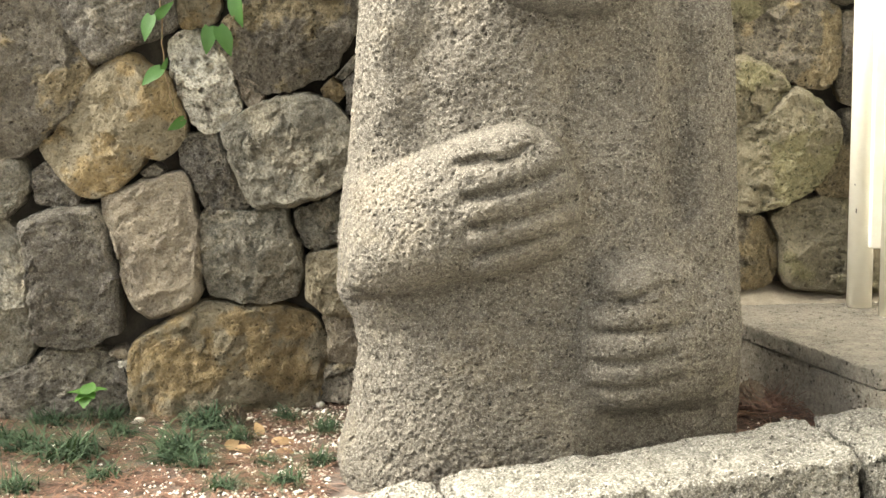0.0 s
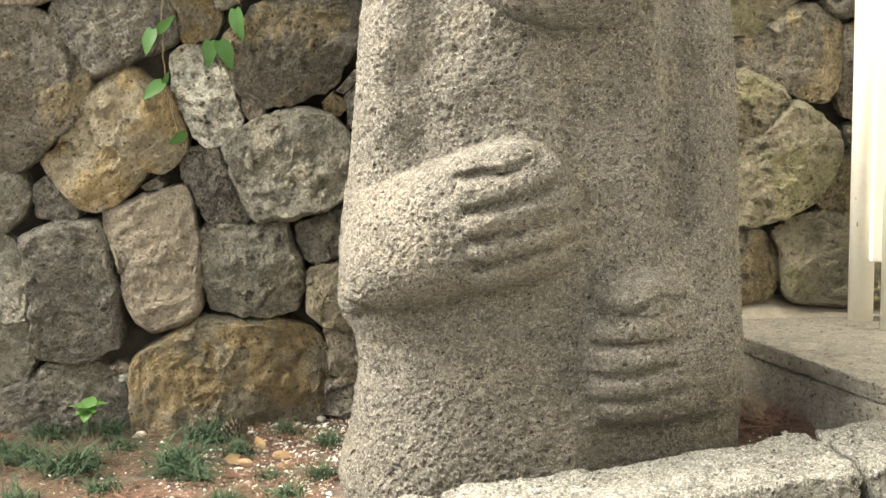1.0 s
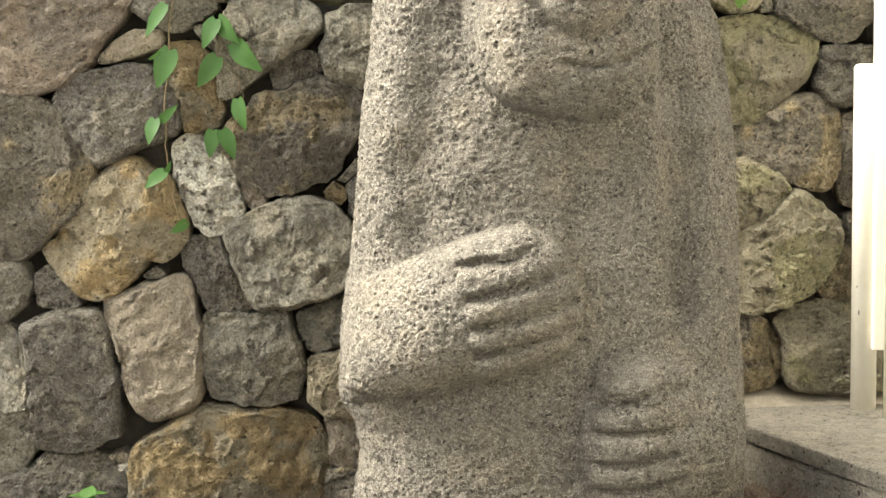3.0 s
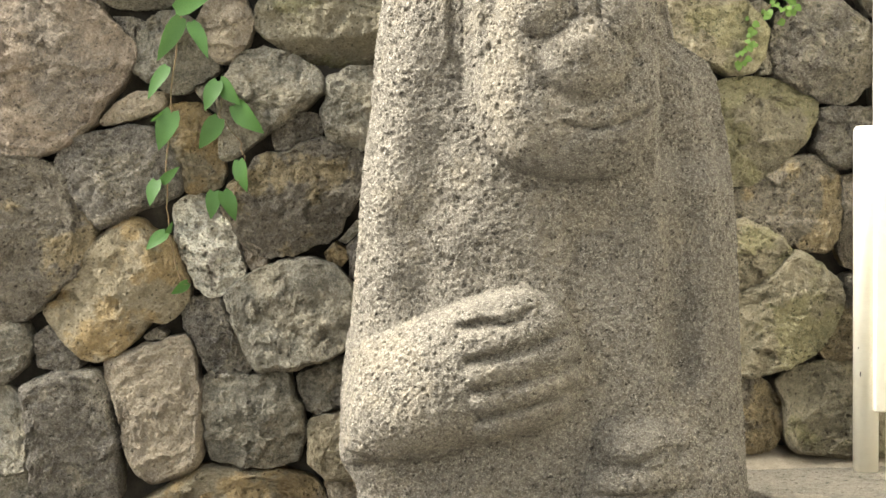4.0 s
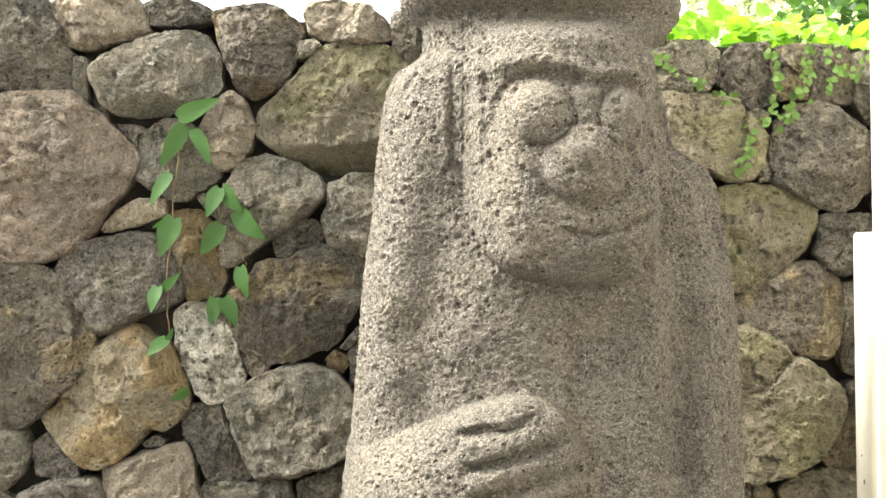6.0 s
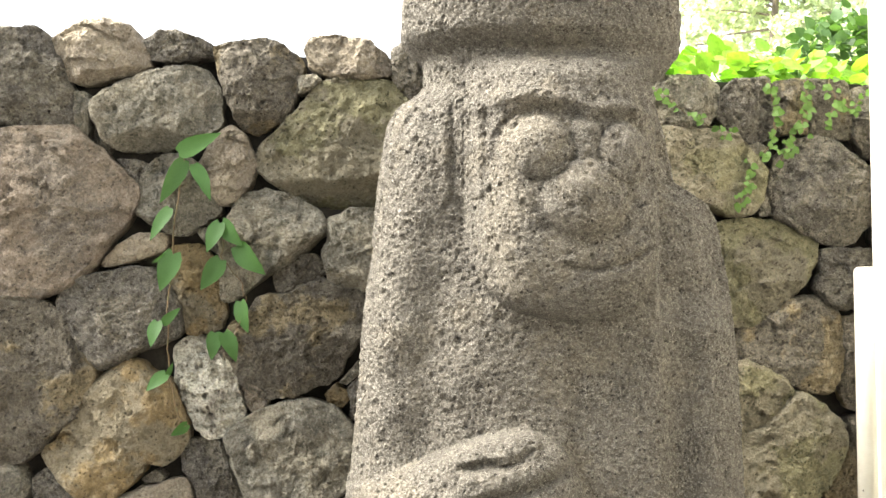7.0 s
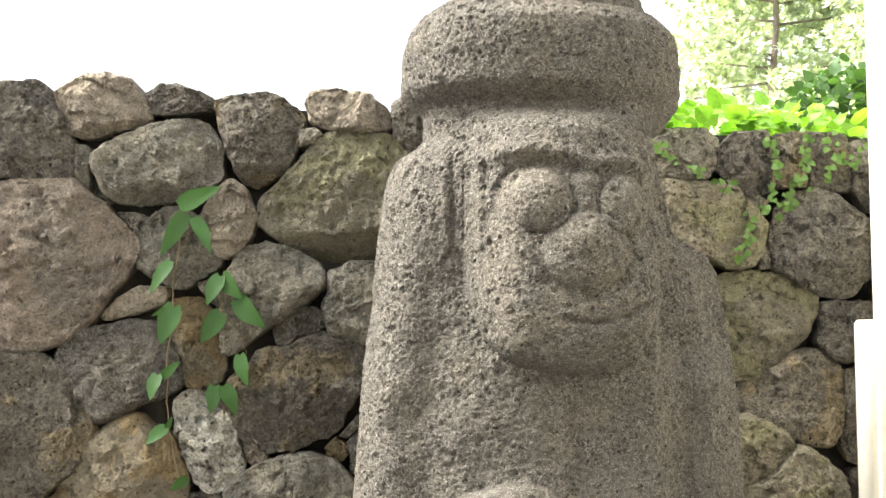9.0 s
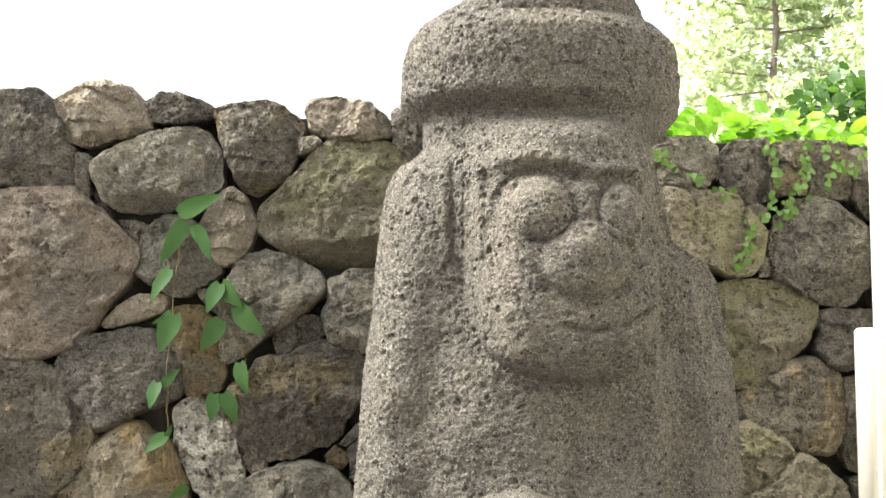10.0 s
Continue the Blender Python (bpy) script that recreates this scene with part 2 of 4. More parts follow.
def stone(tone, *corners, under=False):
    """One stone of the wall by the corners of its face (x, z); under: its lower edge is broken away to a slanting underside."""
    c = np.array(corners)
    n = np.roll(c, -1, 0)
    cross = c[:, 0] * n[:, 1] - n[:, 0] * c[:, 1]
    mid = ((c + n) * cross[:, None]).sum(0) / (3 * cross.sum())
    reach = np.full(len(TURNS), 9.0)
    ux, uz = np.cos(TURNS), np.sin(TURNS)
    for p, q in zip(c - mid, n - mid):
        e = q - p
        den = ux * e[1] - uz * e[0]
        den = np.where(np.abs(den) < 1e-9, 1e-9, den)
        r, k = (p[0] * e[1] - p[1] * e[0]) / den, (p[0] * uz - p[1] * ux) / den
        reach = np.where((r > 0) & (k > -0.001) & (k < 1.001), np.minimum(reach, r), reach)
    reach = np.where(reach > 8, np.median(reach), reach)
    FIELD.append((mid[0], mid[1], reach, tone, under))


def stone_norm(s, x, z):
    """1 on the outline of a stone, less inside it."""
    turn = np.arctan2(z - s[1], x - s[0]) % (2 * np.pi)
    return np.hypot(x - s[0], z - s[1]) / np.interp(turn, TURNS, s[2], period=2 * np.pi)


stone("d", (-1.270, 1.909), (-1.205, 1.911), (-1.131, 1.917), (-1.094, 1.899), (-1.071, 1.861), (-1.049, 1.808), (-1.023, 1.754), (-1.013, 1.693), (-1.017, 1.659), (-1.069, 1.652), (-1.113, 1.638), (-1.201, 1.660), (-1.266, 1.662))
stone("t", (-1.069, 1.889), (-1.006, 1.924), (-0.946, 1.941), (-0.871, 1.924), (-0.836, 1.874), (-0.824, 1.843), (-0.810, 1.808), (-0.885, 1.791), (-0.974, 1.768), (-1.018, 1.770), (-1.049, 1.815), under=True)
stone("d", (-0.830, 1.885), (-0.788, 1.914), (-0.743, 1.915), (-0.690, 1.897), (-0.646, 1.878), (-0.646, 1.850), (-0.758, 1.829), (-0.815, 1.832), under=True)
stone("b", (-0.640, 1.867), (-0.576, 1.879), (-0.499, 1.892), (-0.453, 1.874), (-0.402, 1.836), (-0.410, 1.781), (-0.429, 1.717), (-0.452, 1.678), (-0.529, 1.638), (-0.567, 1.653), (-0.605, 1.730), (-0.627, 1.816), under=True)
stone("t", (-0.391, 1.868), (-0.373, 1.904), (-0.298, 1.906), (-0.220, 1.898), (-0.166, 1.856), (-0.155, 1.801), (-0.236, 1.792), (-0.298, 1.787), (-0.379, 1.816), under=True)
stone("g", (-0.407, 1.793), (-0.366, 1.800), (-0.345, 1.782), (-0.383, 1.753), (-0.412, 1.744))
stone("g", (-1.011, 1.742), (-0.981, 1.740), (-0.966, 1.709), (-0.973, 1.663), (-0.976, 1.609), (-1.006, 1.632), (-1.013, 1.693))
stone("d", (-0.962, 1.648), (-0.923, 1.590), (-0.932, 1.568), (-0.964, 1.594))
stone("g", (-0.969, 1.709), (-0.922, 1.753), (-0.832, 1.792), (-0.712, 1.817), (-0.667, 1.807), (-0.628, 1.746), (-0.620, 1.668), (-0.643, 1.629), (-0.755, 1.595), (-0.905, 1.584), (-0.935, 1.617), (-0.962, 1.671), under=True)
stone("m", (-0.528, 1.583), (-0.452, 1.662), (-0.406, 1.710), (-0.337, 1.782), (-0.259, 1.791), (-0.173, 1.785), (-0.111, 1.746), (-0.103, 1.659), (-0.142, 1.485), (-0.220, 1.438), (-0.282, 1.429), (-0.359, 1.440), (-0.451, 1.483), (-0.520, 1.521), under=True)
stone("t", (-0.635, 1.621), (-0.593, 1.656), (-0.556, 1.622), (-0.528, 1.552), (-0.543, 1.498), (-0.581, 1.448), (-0.618, 1.432), (-0.649, 1.466), (-0.680, 1.543))
stone("g", (-0.830, 1.523), (-0.785, 1.565), (-0.733, 1.576), (-0.687, 1.540), (-0.657, 1.481), (-0.621, 1.420), (-0.708, 1.365), (-0.738, 1.354), (-0.798, 1.380), (-0.844, 1.411), (-0.835, 1.464))
stone("d", (-0.905, 1.561), (-0.845, 1.557), (-0.807, 1.539), (-0.812, 1.511), (-0.844, 1.489), (-0.879, 1.526))
stone("r", (-1.288, 1.631), (-1.200, 1.632), (-1.083, 1.640), (-1.017, 1.647), (-0.965, 1.601), (-0.904, 1.541), (-0.847, 1.487), (-0.844, 1.449), (-0.866, 1.388), (-0.917, 1.326), (-0.975, 1.250), (-1.033, 1.201), (-1.106, 1.186), (-1.194, 1.190), (-1.281, 1.196))
stone("g", (-0.606, 1.389), (-0.558, 1.459), (-0.497, 1.473), (-0.451, 1.470), (-0.382, 1.437), (-0.331, 1.382), (-0.336, 1.359), (-0.405, 1.304), (-0.466, 1.265), (-0.526, 1.219), (-0.586, 1.173), (-0.617, 1.173), (-0.620, 1.265), (-0.618, 1.342))
stone("g", (-0.328, 1.393), (-0.266, 1.422), (-0.212, 1.425), (-0.157, 1.422), (-0.157, 1.203), (-0.281, 1.203), (-0.328, 1.235), (-0.343, 1.297), (-0.325, 1.343))
stone("t", (-0.939, 1.277), (-0.895, 1.323), (-0.843, 1.354), (-0.768, 1.356), (-0.764, 1.327), (-0.775, 1.307), (-0.857, 1.280), (-0.931, 1.262))
stone("b", (-0.479, 1.235), (-0.473, 1.256), (-0.405, 1.297), (-0.366, 1.300), (-0.332, 1.266), (-0.351, 1.235), (-0.435, 1.196), (-0.468, 1.196))
stone("g", (-0.690, 1.365), (-0.663, 1.373), (-0.630, 1.327), (-0.624, 1.296), (-0.655, 1.315))
stone("o", (-0.761, 1.319), (-0.723, 1.327), (-0.678, 1.324), (-0.640, 1.281), (-0.624, 1.204), (-0.609, 1.142), (-0.624, 1.096), (-0.691, 1.082), (-0.714, 1.085), (-0.725, 1.158), (-0.752, 1.219), (-0.756, 1.273))
stone("d", (-1.048, 1.174), (-1.026, 1.212), (-0.975, 1.235), (-0.857, 1.261), (-0.805, 1.258), (-0.775, 1.235), (-0.740, 1.173), (-0.727, 1.112), (-0.733, 1.082), (-0.781, 1.059), (-0.855, 1.029), (-0.899, 0.999), (-0.943, 0.989), (-0.973, 1.030), (-1.010, 1.091), (-1.040, 1.136))
stone("b", (-0.541, 1.142), (-0.511, 1.185), (-0.450, 1.188), (-0.381, 1.224), (-0.343, 1.228), (-0.297, 1.203), (-0.235, 1.196), (-0.212, 1.141), (-0.219, 1.095), (-0.262, 1.048), (-0.293, 0.979), (-0.327, 0.944), (-0.373, 0.933), (-0.418, 0.914), (-0.494, 0.901), (-0.540, 0.928), (-0.597, 0.989), (-0.616, 1.035), (-0.598, 1.089))
stone("b", (-1.280, 1.175), (-1.194, 1.180), (-1.121, 1.177), (-1.062, 1.150), (-1.025, 1.098), (-0.975, 1.023), (-0.951, 0.977), (-0.963, 0.939), (-1.010, 0.856), (-1.101, 0.774), (-1.147, 0.736), (-1.263, 0.731))
stone("w", (-0.747, 1.036), (-0.715, 1.069), (-0.670, 1.071), (-0.626, 1.028), (-0.589, 0.990), (-0.576, 0.928), (-0.557, 0.874), (-0.570, 0.836), (-0.616, 0.806), (-0.654, 0.798), (-0.691, 0.830), (-0.715, 0.884), (-0.740, 0.945))
stone("t", (-0.568, 0.941), (-0.530, 0.943), (-0.493, 0.904), (-0.498, 0.874), (-0.539, 0.866), (-0.555, 0.894))
stone("o", (-1.101, 0.769), (-1.049, 0.799), (-1.003, 0.856), (-0.978, 0.917), (-0.925, 0.977), (-0.880, 1.004), (-0.843, 1.007), (-0.799, 0.976), (-0.755, 0.945), (-0.730, 0.876), (-0.706, 0.838), (-0.715, 0.784), (-0.746, 0.738), (-0.776, 0.724), (-0.813, 0.734), (-0.852, 0.685), (-0.898, 0.643), (-0.944, 0.625), (-0.988, 0.634), (-1.038, 0.689), (-1.073, 0.728))
stone("d", (-0.727, 0.761), (-0.707, 0.791), (-0.669, 0.794), (-0.624, 0.790), (-0.602, 0.743), (-0.581, 0.681), (-0.544, 0.625), (-0.540, 0.594), (-0.575, 0.571), (-0.644, 0.569), (-0.666, 0.604), (-0.687, 0.667), (-0.724, 0.714))
stone("g", (-0.606, 0.798), (-0.570, 0.833), (-0.524, 0.863), (-0.455, 0.890), (-0.378, 0.897), (-0.317, 0.879), (-0.271, 0.829), (-0.253, 0.785), (-0.257, 0.691), (-0.270, 0.652), (-0.336, 0.617), (-0.413, 0.599), (-0.514, 0.589), (-0.536, 0.609), (-0.565, 0.681), (-0.587, 0.735))
stone("o", (-0.338, 0.911), (-0.309, 0.941), (-0.278, 0.918), (-0.274, 0.895), (-0.290, 0.875), (-0.332, 0.892))
stone("g", (-0.298, 0.946), (-0.267, 0.980), (-0.247, 1.006), (-0.242, 0.969), (-0.277, 0.938))
stone("d", (-0.277, 0.926), (-0.242, 0.964), (-0.216, 0.956), (-0.225, 0.816), (-0.268, 0.848), (-0.266, 0.894))
stone("d", (-1.116, 0.690), (-1.081, 0.720), (-1.053, 0.689), (-1.003, 0.634), (-0.996, 0.608), (-1.034, 0.593), (-1.107, 0.610), (-1.118, 0.652))
stone("g", (-1.256, 0.729), (-1.191, 0.730), (-1.147, 0.724), (-1.127, 0.675), (-1.144, 0.621), (-1.190, 0.573), (-1.263, 0.570))
stone("d", (-0.830, 0.688), (-0.792, 0.712), (-0.770, 0.692), (-0.777, 0.680), (-0.820, 0.677))
stone("t", (-0.936, 0.622), (-0.876, 0.644), (-0.778, 0.673), (-0.717, 0.683), (-0.696, 0.636), (-0.683, 0.542), (-0.677, 0.479), (-0.672, 0.352), (-0.711, 0.313), (-0.811, 0.284), (-0.848, 0.309), (-0.884, 0.389), (-0.896, 0.484), (-0.923, 0.570))
stone("g", (-0.672, 0.542), (-0.656, 0.577), (-0.552, 0.567), (-0.444, 0.584), (-0.430, 0.536), (-0.400, 0.456), (-0.393, 0.392), (-0.417, 0.336), (-0.480, 0.314), (-0.572, 0.325), (-0.641, 0.343), (-0.663, 0.383), (-0.667, 0.478))
stone("g", (-0.414, 0.568), (-0.351, 0.595), (-0.273, 0.617), (-0.227, 0.611), (-0.228, 0.500), (-0.283, 0.485), (-0.345, 0.459), (-0.384, 0.472), (-0.405, 0.520))
stone("o", (-0.380, 0.448), (-0.291, 0.460), (-0.212, 0.458), (-0.205, 0.371), (-0.206, 0.273), (-0.332, 0.281), (-0.383, 0.327))
stone("t", (-0.343, 0.271), (-0.206, 0.269), (-0.199, 0.143), (-0.294, 0.133), (-0.322, 0.147), (-0.325, 0.212))
stone("b", (-0.330, 0.121), (-0.286, 0.129), (-0.183, 0.134), (-0.184, 0.010), (-0.350, 0.025))
stone("d", (-1.157, 0.545), (-1.116, 0.579), (-1.019, 0.591), (-0.945, 0.594), (-0.924, 0.547), (-0.915, 0.484), (-0.896, 0.390), (-0.900, 0.247), (-0.957, 0.217), (-1.048, 0.209), (-1.115, 0.222), (-1.128, 0.270), (-1.133, 0.396), (-1.142, 0.490))
stone("g", (-1.264, 0.552), (-1.198, 0.549), (-1.159, 0.511), (-1.137, 0.412), (-1.134, 0.302), (-1.132, 0.207), (-1.155, 0.160), (-1.215, 0.134), (-1.283, 0.130))
stone("d", (-1.305, 0.115), (-1.216, 0.124), (-1.124, 0.172), (-1.090, 0.199), (-0.988, 0.199), (-0.936, 0.181), (-0.902, 0.148), (-0.879, 0.086), (-0.886, -0.027), (-1.312, -0.041))
stone("t", (-0.931, 0.187), (-0.897, 0.196), (-0.864, 0.185), (-0.875, 0.165), (-0.913, 0.168))
stone("w", (-0.906, 0.159), (-0.875, 0.163), (-0.872, 0.134), (-0.892, 0.119), (-0.905, 0.140))
stone("o", (-0.864, 0.198), (-0.851, 0.226), (-0.773, 0.264), (-0.704, 0.302), (-0.669, 0.320), (-0.557, 0.305), (-0.480, 0.303), (-0.387, 0.276), (-0.343, 0.229), (-0.330, 0.163), (-0.335, 0.098), (-0.359, 0.017), (-0.485, -0.019), (-0.766, -0.024), (-0.865, -0.012), (-0.870, 0.102))
stone("g", (0.580, 1.779), (0.630, 1.812), (0.746, 1.816), (0.779, 1.785), (0.774, 1.704), (0.744, 1.676), (0.629, 1.671), (0.547, 1.668), (0.514, 1.748))
stone("d", (0.789, 1.769), (0.829, 1.802), (0.930, 1.811), (0.943, 1.722), (0.936, 1.641), (0.877, 1.627), (0.835, 1.647), (0.781, 1.696))
stone("b", (0.953, 1.801), (1.048, 1.813), (1.045, 1.653), (0.995, 1.658), (0.947, 1.646), (0.942, 1.637))
stone("b", (1.054, 1.813), (1.166, 1.808), (1.185, 1.726), (1.182, 1.644), (1.130, 1.643), (1.052, 1.653))
stone("d", (1.193, 1.789), (1.338, 1.800), (1.333, 1.579), (1.231, 1.590), (1.191, 1.652))
stone("m", (0.546, 1.657), (0.629, 1.666), (0.786, 1.660), (0.844, 1.644), (0.901, 1.583), (0.926, 1.543), (0.916, 1.477), (0.882, 1.415), (0.807, 1.415), (0.750, 1.441), (0.659, 1.450), (0.545, 1.455), (0.513, 1.555))
stone("g", (0.860, 1.614), (0.902, 1.624), (0.932, 1.608), (0.915, 1.586), (0.888, 1.591))
stone("g", (0.910, 1.474), (0.940, 1.482), (0.942, 1.416), (0.902, 1.412))
stone("d", (0.945, 1.572), (0.994, 1.630), (1.070, 1.642), (1.129, 1.633), (1.180, 1.599), (1.222, 1.567), (1.229, 1.513), (1.236, 1.398), (1.192, 1.348), (1.150, 1.330), (1.074, 1.348), (1.024, 1.380), (0.947, 1.413), (0.935, 1.494))
stone("g", (1.240, 1.559), (1.367, 1.572), (1.363, 1.333), (1.246, 1.332))
stone("m", (0.724, 1.363), (0.824, 1.402), (0.907, 1.404), (1.024, 1.389), (1.072, 1.356), (1.075, 1.283), (1.038, 1.218), (0.970, 1.153), (0.886, 1.100), (0.820, 1.094), (0.779, 1.106), (0.758, 1.186), (0.740, 1.282))
stone("d", (1.090, 1.315), (1.141, 1.322), (1.294, 1.308), (1.291, 1.169), (1.155, 1.148), (1.105, 1.161), (1.067, 1.202), (1.082, 1.250))
stone("b", (0.820, 1.074), (0.903, 1.102), (0.987, 1.168), (1.063, 1.176), (1.138, 1.127), (1.147, 1.056), (1.135, 0.942), (1.100, 0.899), (1.050, 0.905), (0.984, 0.936), (0.918, 0.961), (0.835, 1.001), (0.813, 1.033))
stone("b", (1.154, 1.117), (1.291, 1.144), (1.285, 0.828), (1.167, 0.861), (1.144, 0.910), (1.154, 1.007))
stone("g", (0.770, 1.090), (0.790, 1.090), (0.809, 1.050), (0.807, 1.013), (0.761, 1.007))
stone("m", (0.780, 0.986), (0.829, 0.992), (0.862, 0.997), (0.964, 0.945), (0.997, 0.906), (0.987, 0.885), (0.934, 0.834), (0.893, 0.795), (0.835, 0.786), (0.785, 0.790))
stone("m", (0.786, 0.771), (0.836, 0.777), (0.910, 0.807), (0.966, 0.863), (1.007, 0.909), (1.049, 0.888), (1.136, 0.822), (1.154, 0.758), (1.125, 0.684), (1.076, 0.614), (1.027, 0.580), (0.926, 0.549), (0.876, 0.545), (0.792, 0.555))
stone("b", (1.163, 0.828), (1.322, 0.846), (1.334, 0.589), (1.146, 0.586), (1.106, 0.595), (1.090, 0.619), (1.137, 0.684), (1.166, 0.757))
stone("b", (0.793, 0.532), (0.843, 0.543), (0.893, 0.540), (0.945, 0.511), (0.980, 0.455), (0.981, 0.388), (0.967, 0.338), (0.917, 0.316), (0.849, 0.322), (0.798, 0.336))
stone("m", (0.954, 0.519), (1.011, 0.551), (1.095, 0.579), (1.197, 0.579), (1.335, 0.564), (1.347, 0.303), (1.157, 0.303), (1.019, 0.317), (0.990, 0.355), (0.992, 0.455))
stone("d", (-0.152, 1.869), (-0.119, 1.894), (-0.040, 1.891), (-0.040, 1.731), (-0.103, 1.735), (-0.147, 1.785))

# the rest of the wall, behind the statue and beyond on both sides
SEEN = len(FIELD)
rng = random.Random(5)
zz = 0.12
while zz < 1.9:
    high = rng.uniform(0.2, 0.3)
    xx = -3.2
    while xx < 2.6:
        wide = rng.uniform(0.2, 0.36)
        cx, cz = xx + wide / 2, zz + rng.uniform(-0.02, 0.02)
        if cz < (1.6 if cx > -0.15 else 1.85) and min(float(stone_norm(s, cx, cz)) for s in FIELD[:SEEN]) > 1.12 and not (-1.2 < cx < -0.3 or 0.85 < cx < 1.25):
            w, h = wide * 0.46, high * 0.46
            ring = [(cx + sx * w * rng.uniform(0.7, 1.05), cz + sz * h * rng.uniform(0.7, 1.05)) for sx, sz in ((1, 0.2), (0.7, 1), (-0.6, 1), (-1, 0.3), (-0.9, -0.8), (0, -1), (0.8, -0.9))]
            stone(rng.choice("dggtbm"), *ring)
        xx += wide
    zz += high * 0.97


def stone_mesh(i, turns, rings):
    s = FIELD[i]
    rn = random.Random(100 + i)
    th = np.linspace(0, 2 * np.pi, turns, endpoint=False)
    r = np.interp(th, TURNS, s[2], period=2 * np.pi)
    if i >= SEEN:
        # filling stones give way to those in front
        steps = np.linspace(0.02, 1.0, 60)
        gx, gz = s[0] + r[:, None] * steps * np.cos(th)[:, None], s[1] + r[:, None] * steps * np.sin(th)[:, None]
        free = np.ones(gx.shape, bool)
        for j, o in enumerate(FIELD):
            if j != i and math.hypot(o[0] - s[0], o[1] - s[1]) < 0.7:
                free &= stone_norm(o, gx, gz) > (1.02 if j < SEEN else 1.0)
        r = np.maximum(r * steps[np.where(free.all(1), len(steps) - 1, np.argmin(free, axis=1))], 0.01)
    r = (np.roll(r, 1) + 2 * r + np.roll(r, -1)) / 4
    edge = np.stack([np.cos(th), np.sin(th), np.full(turns, i * 0.7)], 1)
    small = 0.75 * float(np.median(r))
    r = r + min(0.006, 0.06 * small) * value_noise(edge * 4.5, 1.0, 3 + i) + min(0.004, 0.04 * small) * value_noise(edge * 13, 1.0, 5 + i) + min(0.008, 0.1 * small)
    k = np.linspace(0, 1, rings)
    ss = 1 - (1 - k) ** 1.6
    dome = min(0.42 * small, 0.05)
    x = s[0] + r[None, :] * ss[:, None] * np.cos(th)
    z = s[1] + r[None, :] * ss[:, None] * np.sin(th)
    rim = r[None, :] * (1 - ss[:, None])
    bevel = min(0.017, 0.3 * small) * (1 + 0.6 * value_noise(edge * 1.5, 1.0, 8 + i))[None, :]
    out = dome * np.clip(rim / bevel, 0, 1) ** 0.5
    # a few broken planes over the face
    for _ in range(5):
        a = rn.uniform(0, 6.283)
        d = (np.cos(a) * (x - s[0]) + np.sin(a) * (z - s[1])) / small
        out = np.minimum(out, dome * (1.0 + rn.uniform(0.05, 0.45) - rn.uniform(0.35, 1.0) * np.maximum(d - rn.uniform(0.0, 0.5), -0.4)))
    out = np.maximum(out, -0.02)
    if s[4]:
        low = z.min(0).min()
        cut = low + 0.24 * (z.max() - low) + 0.012 * value_noise(np.stack([x.ravel(), z.ravel() * 0, x.ravel() * 0], 1), 0.06, 12 + i).reshape(x.shape) + 0.08 * (x - s[0])
        out = np.minimum(out, dome + 0.005 - 1.5 * np.maximum(cut - z, 0))
        out = np.maximum(out, -0.09)
    lean_x, lean_z, proud = rn.uniform(-0.07, 0.07), rn.uniform(-0.08, 0.03), rn.uniform(-0.012, 0.015)
    out = out + lean_x * (x - s[0]) + lean_z * (z - s[1]) + proud
    p = np.stack([x.ravel(), np.full(x.size, i * 0.37), z.ravel()], 1)
    out = out.ravel() + 0.011 * fractal(p, 0.08, 3, 7) + 0.38 * facets(p, 0.09, 8 + i) + 0.36 * facets(p, 0.03, 80 + i) + 0.005 * fractal(p, 0.018, 3, 9)
    rough = {"w": 0.022, "g": 0.007, "t": 0.006}.get(s[3], 0.010)
    out = out - rough * np.sqrt(pits(p, 0.03 if s[3] == "w" else 0.022, 0.45, i)) - 0.6 * rough * np.sqrt(pits(p, 0.012, 0.5, i + 3))
    y = wall_y(p[:, 0]) - 0.02 - out
    v = np.stack([p[:, 0], y, p[:, 2]], 1)
    v = np.vstack([v, np.stack([s[0] + 0.97 * r * np.cos(th), wall_y(s[0]) + 0.13 * np.ones(turns), s[1] + 0.97 * r * np.sin(th)], 1)])
    f = grid_faces(rings + 1, turns, True)
    base = Vector((s[0], wall_y(s[0]), s[1]))
    ob = new("stone", mesh_from("stone", v - np.array(base), f, STONES[s[3]]))
    ob.location = base
    ob.parent = gap_shade_core
    return ob


def prism(outline, z0, z1):
    """A bmesh: a flat outline (x, y) between two heights, or with lists of heights."""
    bm = bmesh.new()
    n = len(outline)
    lo = [bm.verts.new((x, y, z0)) for x, y in outline]
    hi = [bm.verts.new((x, y, z1)) for x, y in outline]
    bm.faces.new(lo[::-1]), bm.faces.new(hi)
    for i in range(n):
        bm.faces.new((lo[i], lo[(i + 1) % n], hi[(i + 1) % n], hi[i]))
    bmesh.ops.recalc_face_normals(bm, faces=bm.faces)
    return bm


# backing block and top fill, coloured as the shade between the stones
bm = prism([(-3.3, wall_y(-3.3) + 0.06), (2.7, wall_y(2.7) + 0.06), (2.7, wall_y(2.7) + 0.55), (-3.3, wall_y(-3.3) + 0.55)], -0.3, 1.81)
gap_shade_core = part("wall_north", bm, GAP_SHADE, None)
tagged(gap_shade_core, "dry stone wall of rough grey, tan and ochre lava stones", "wall", "", "structure")
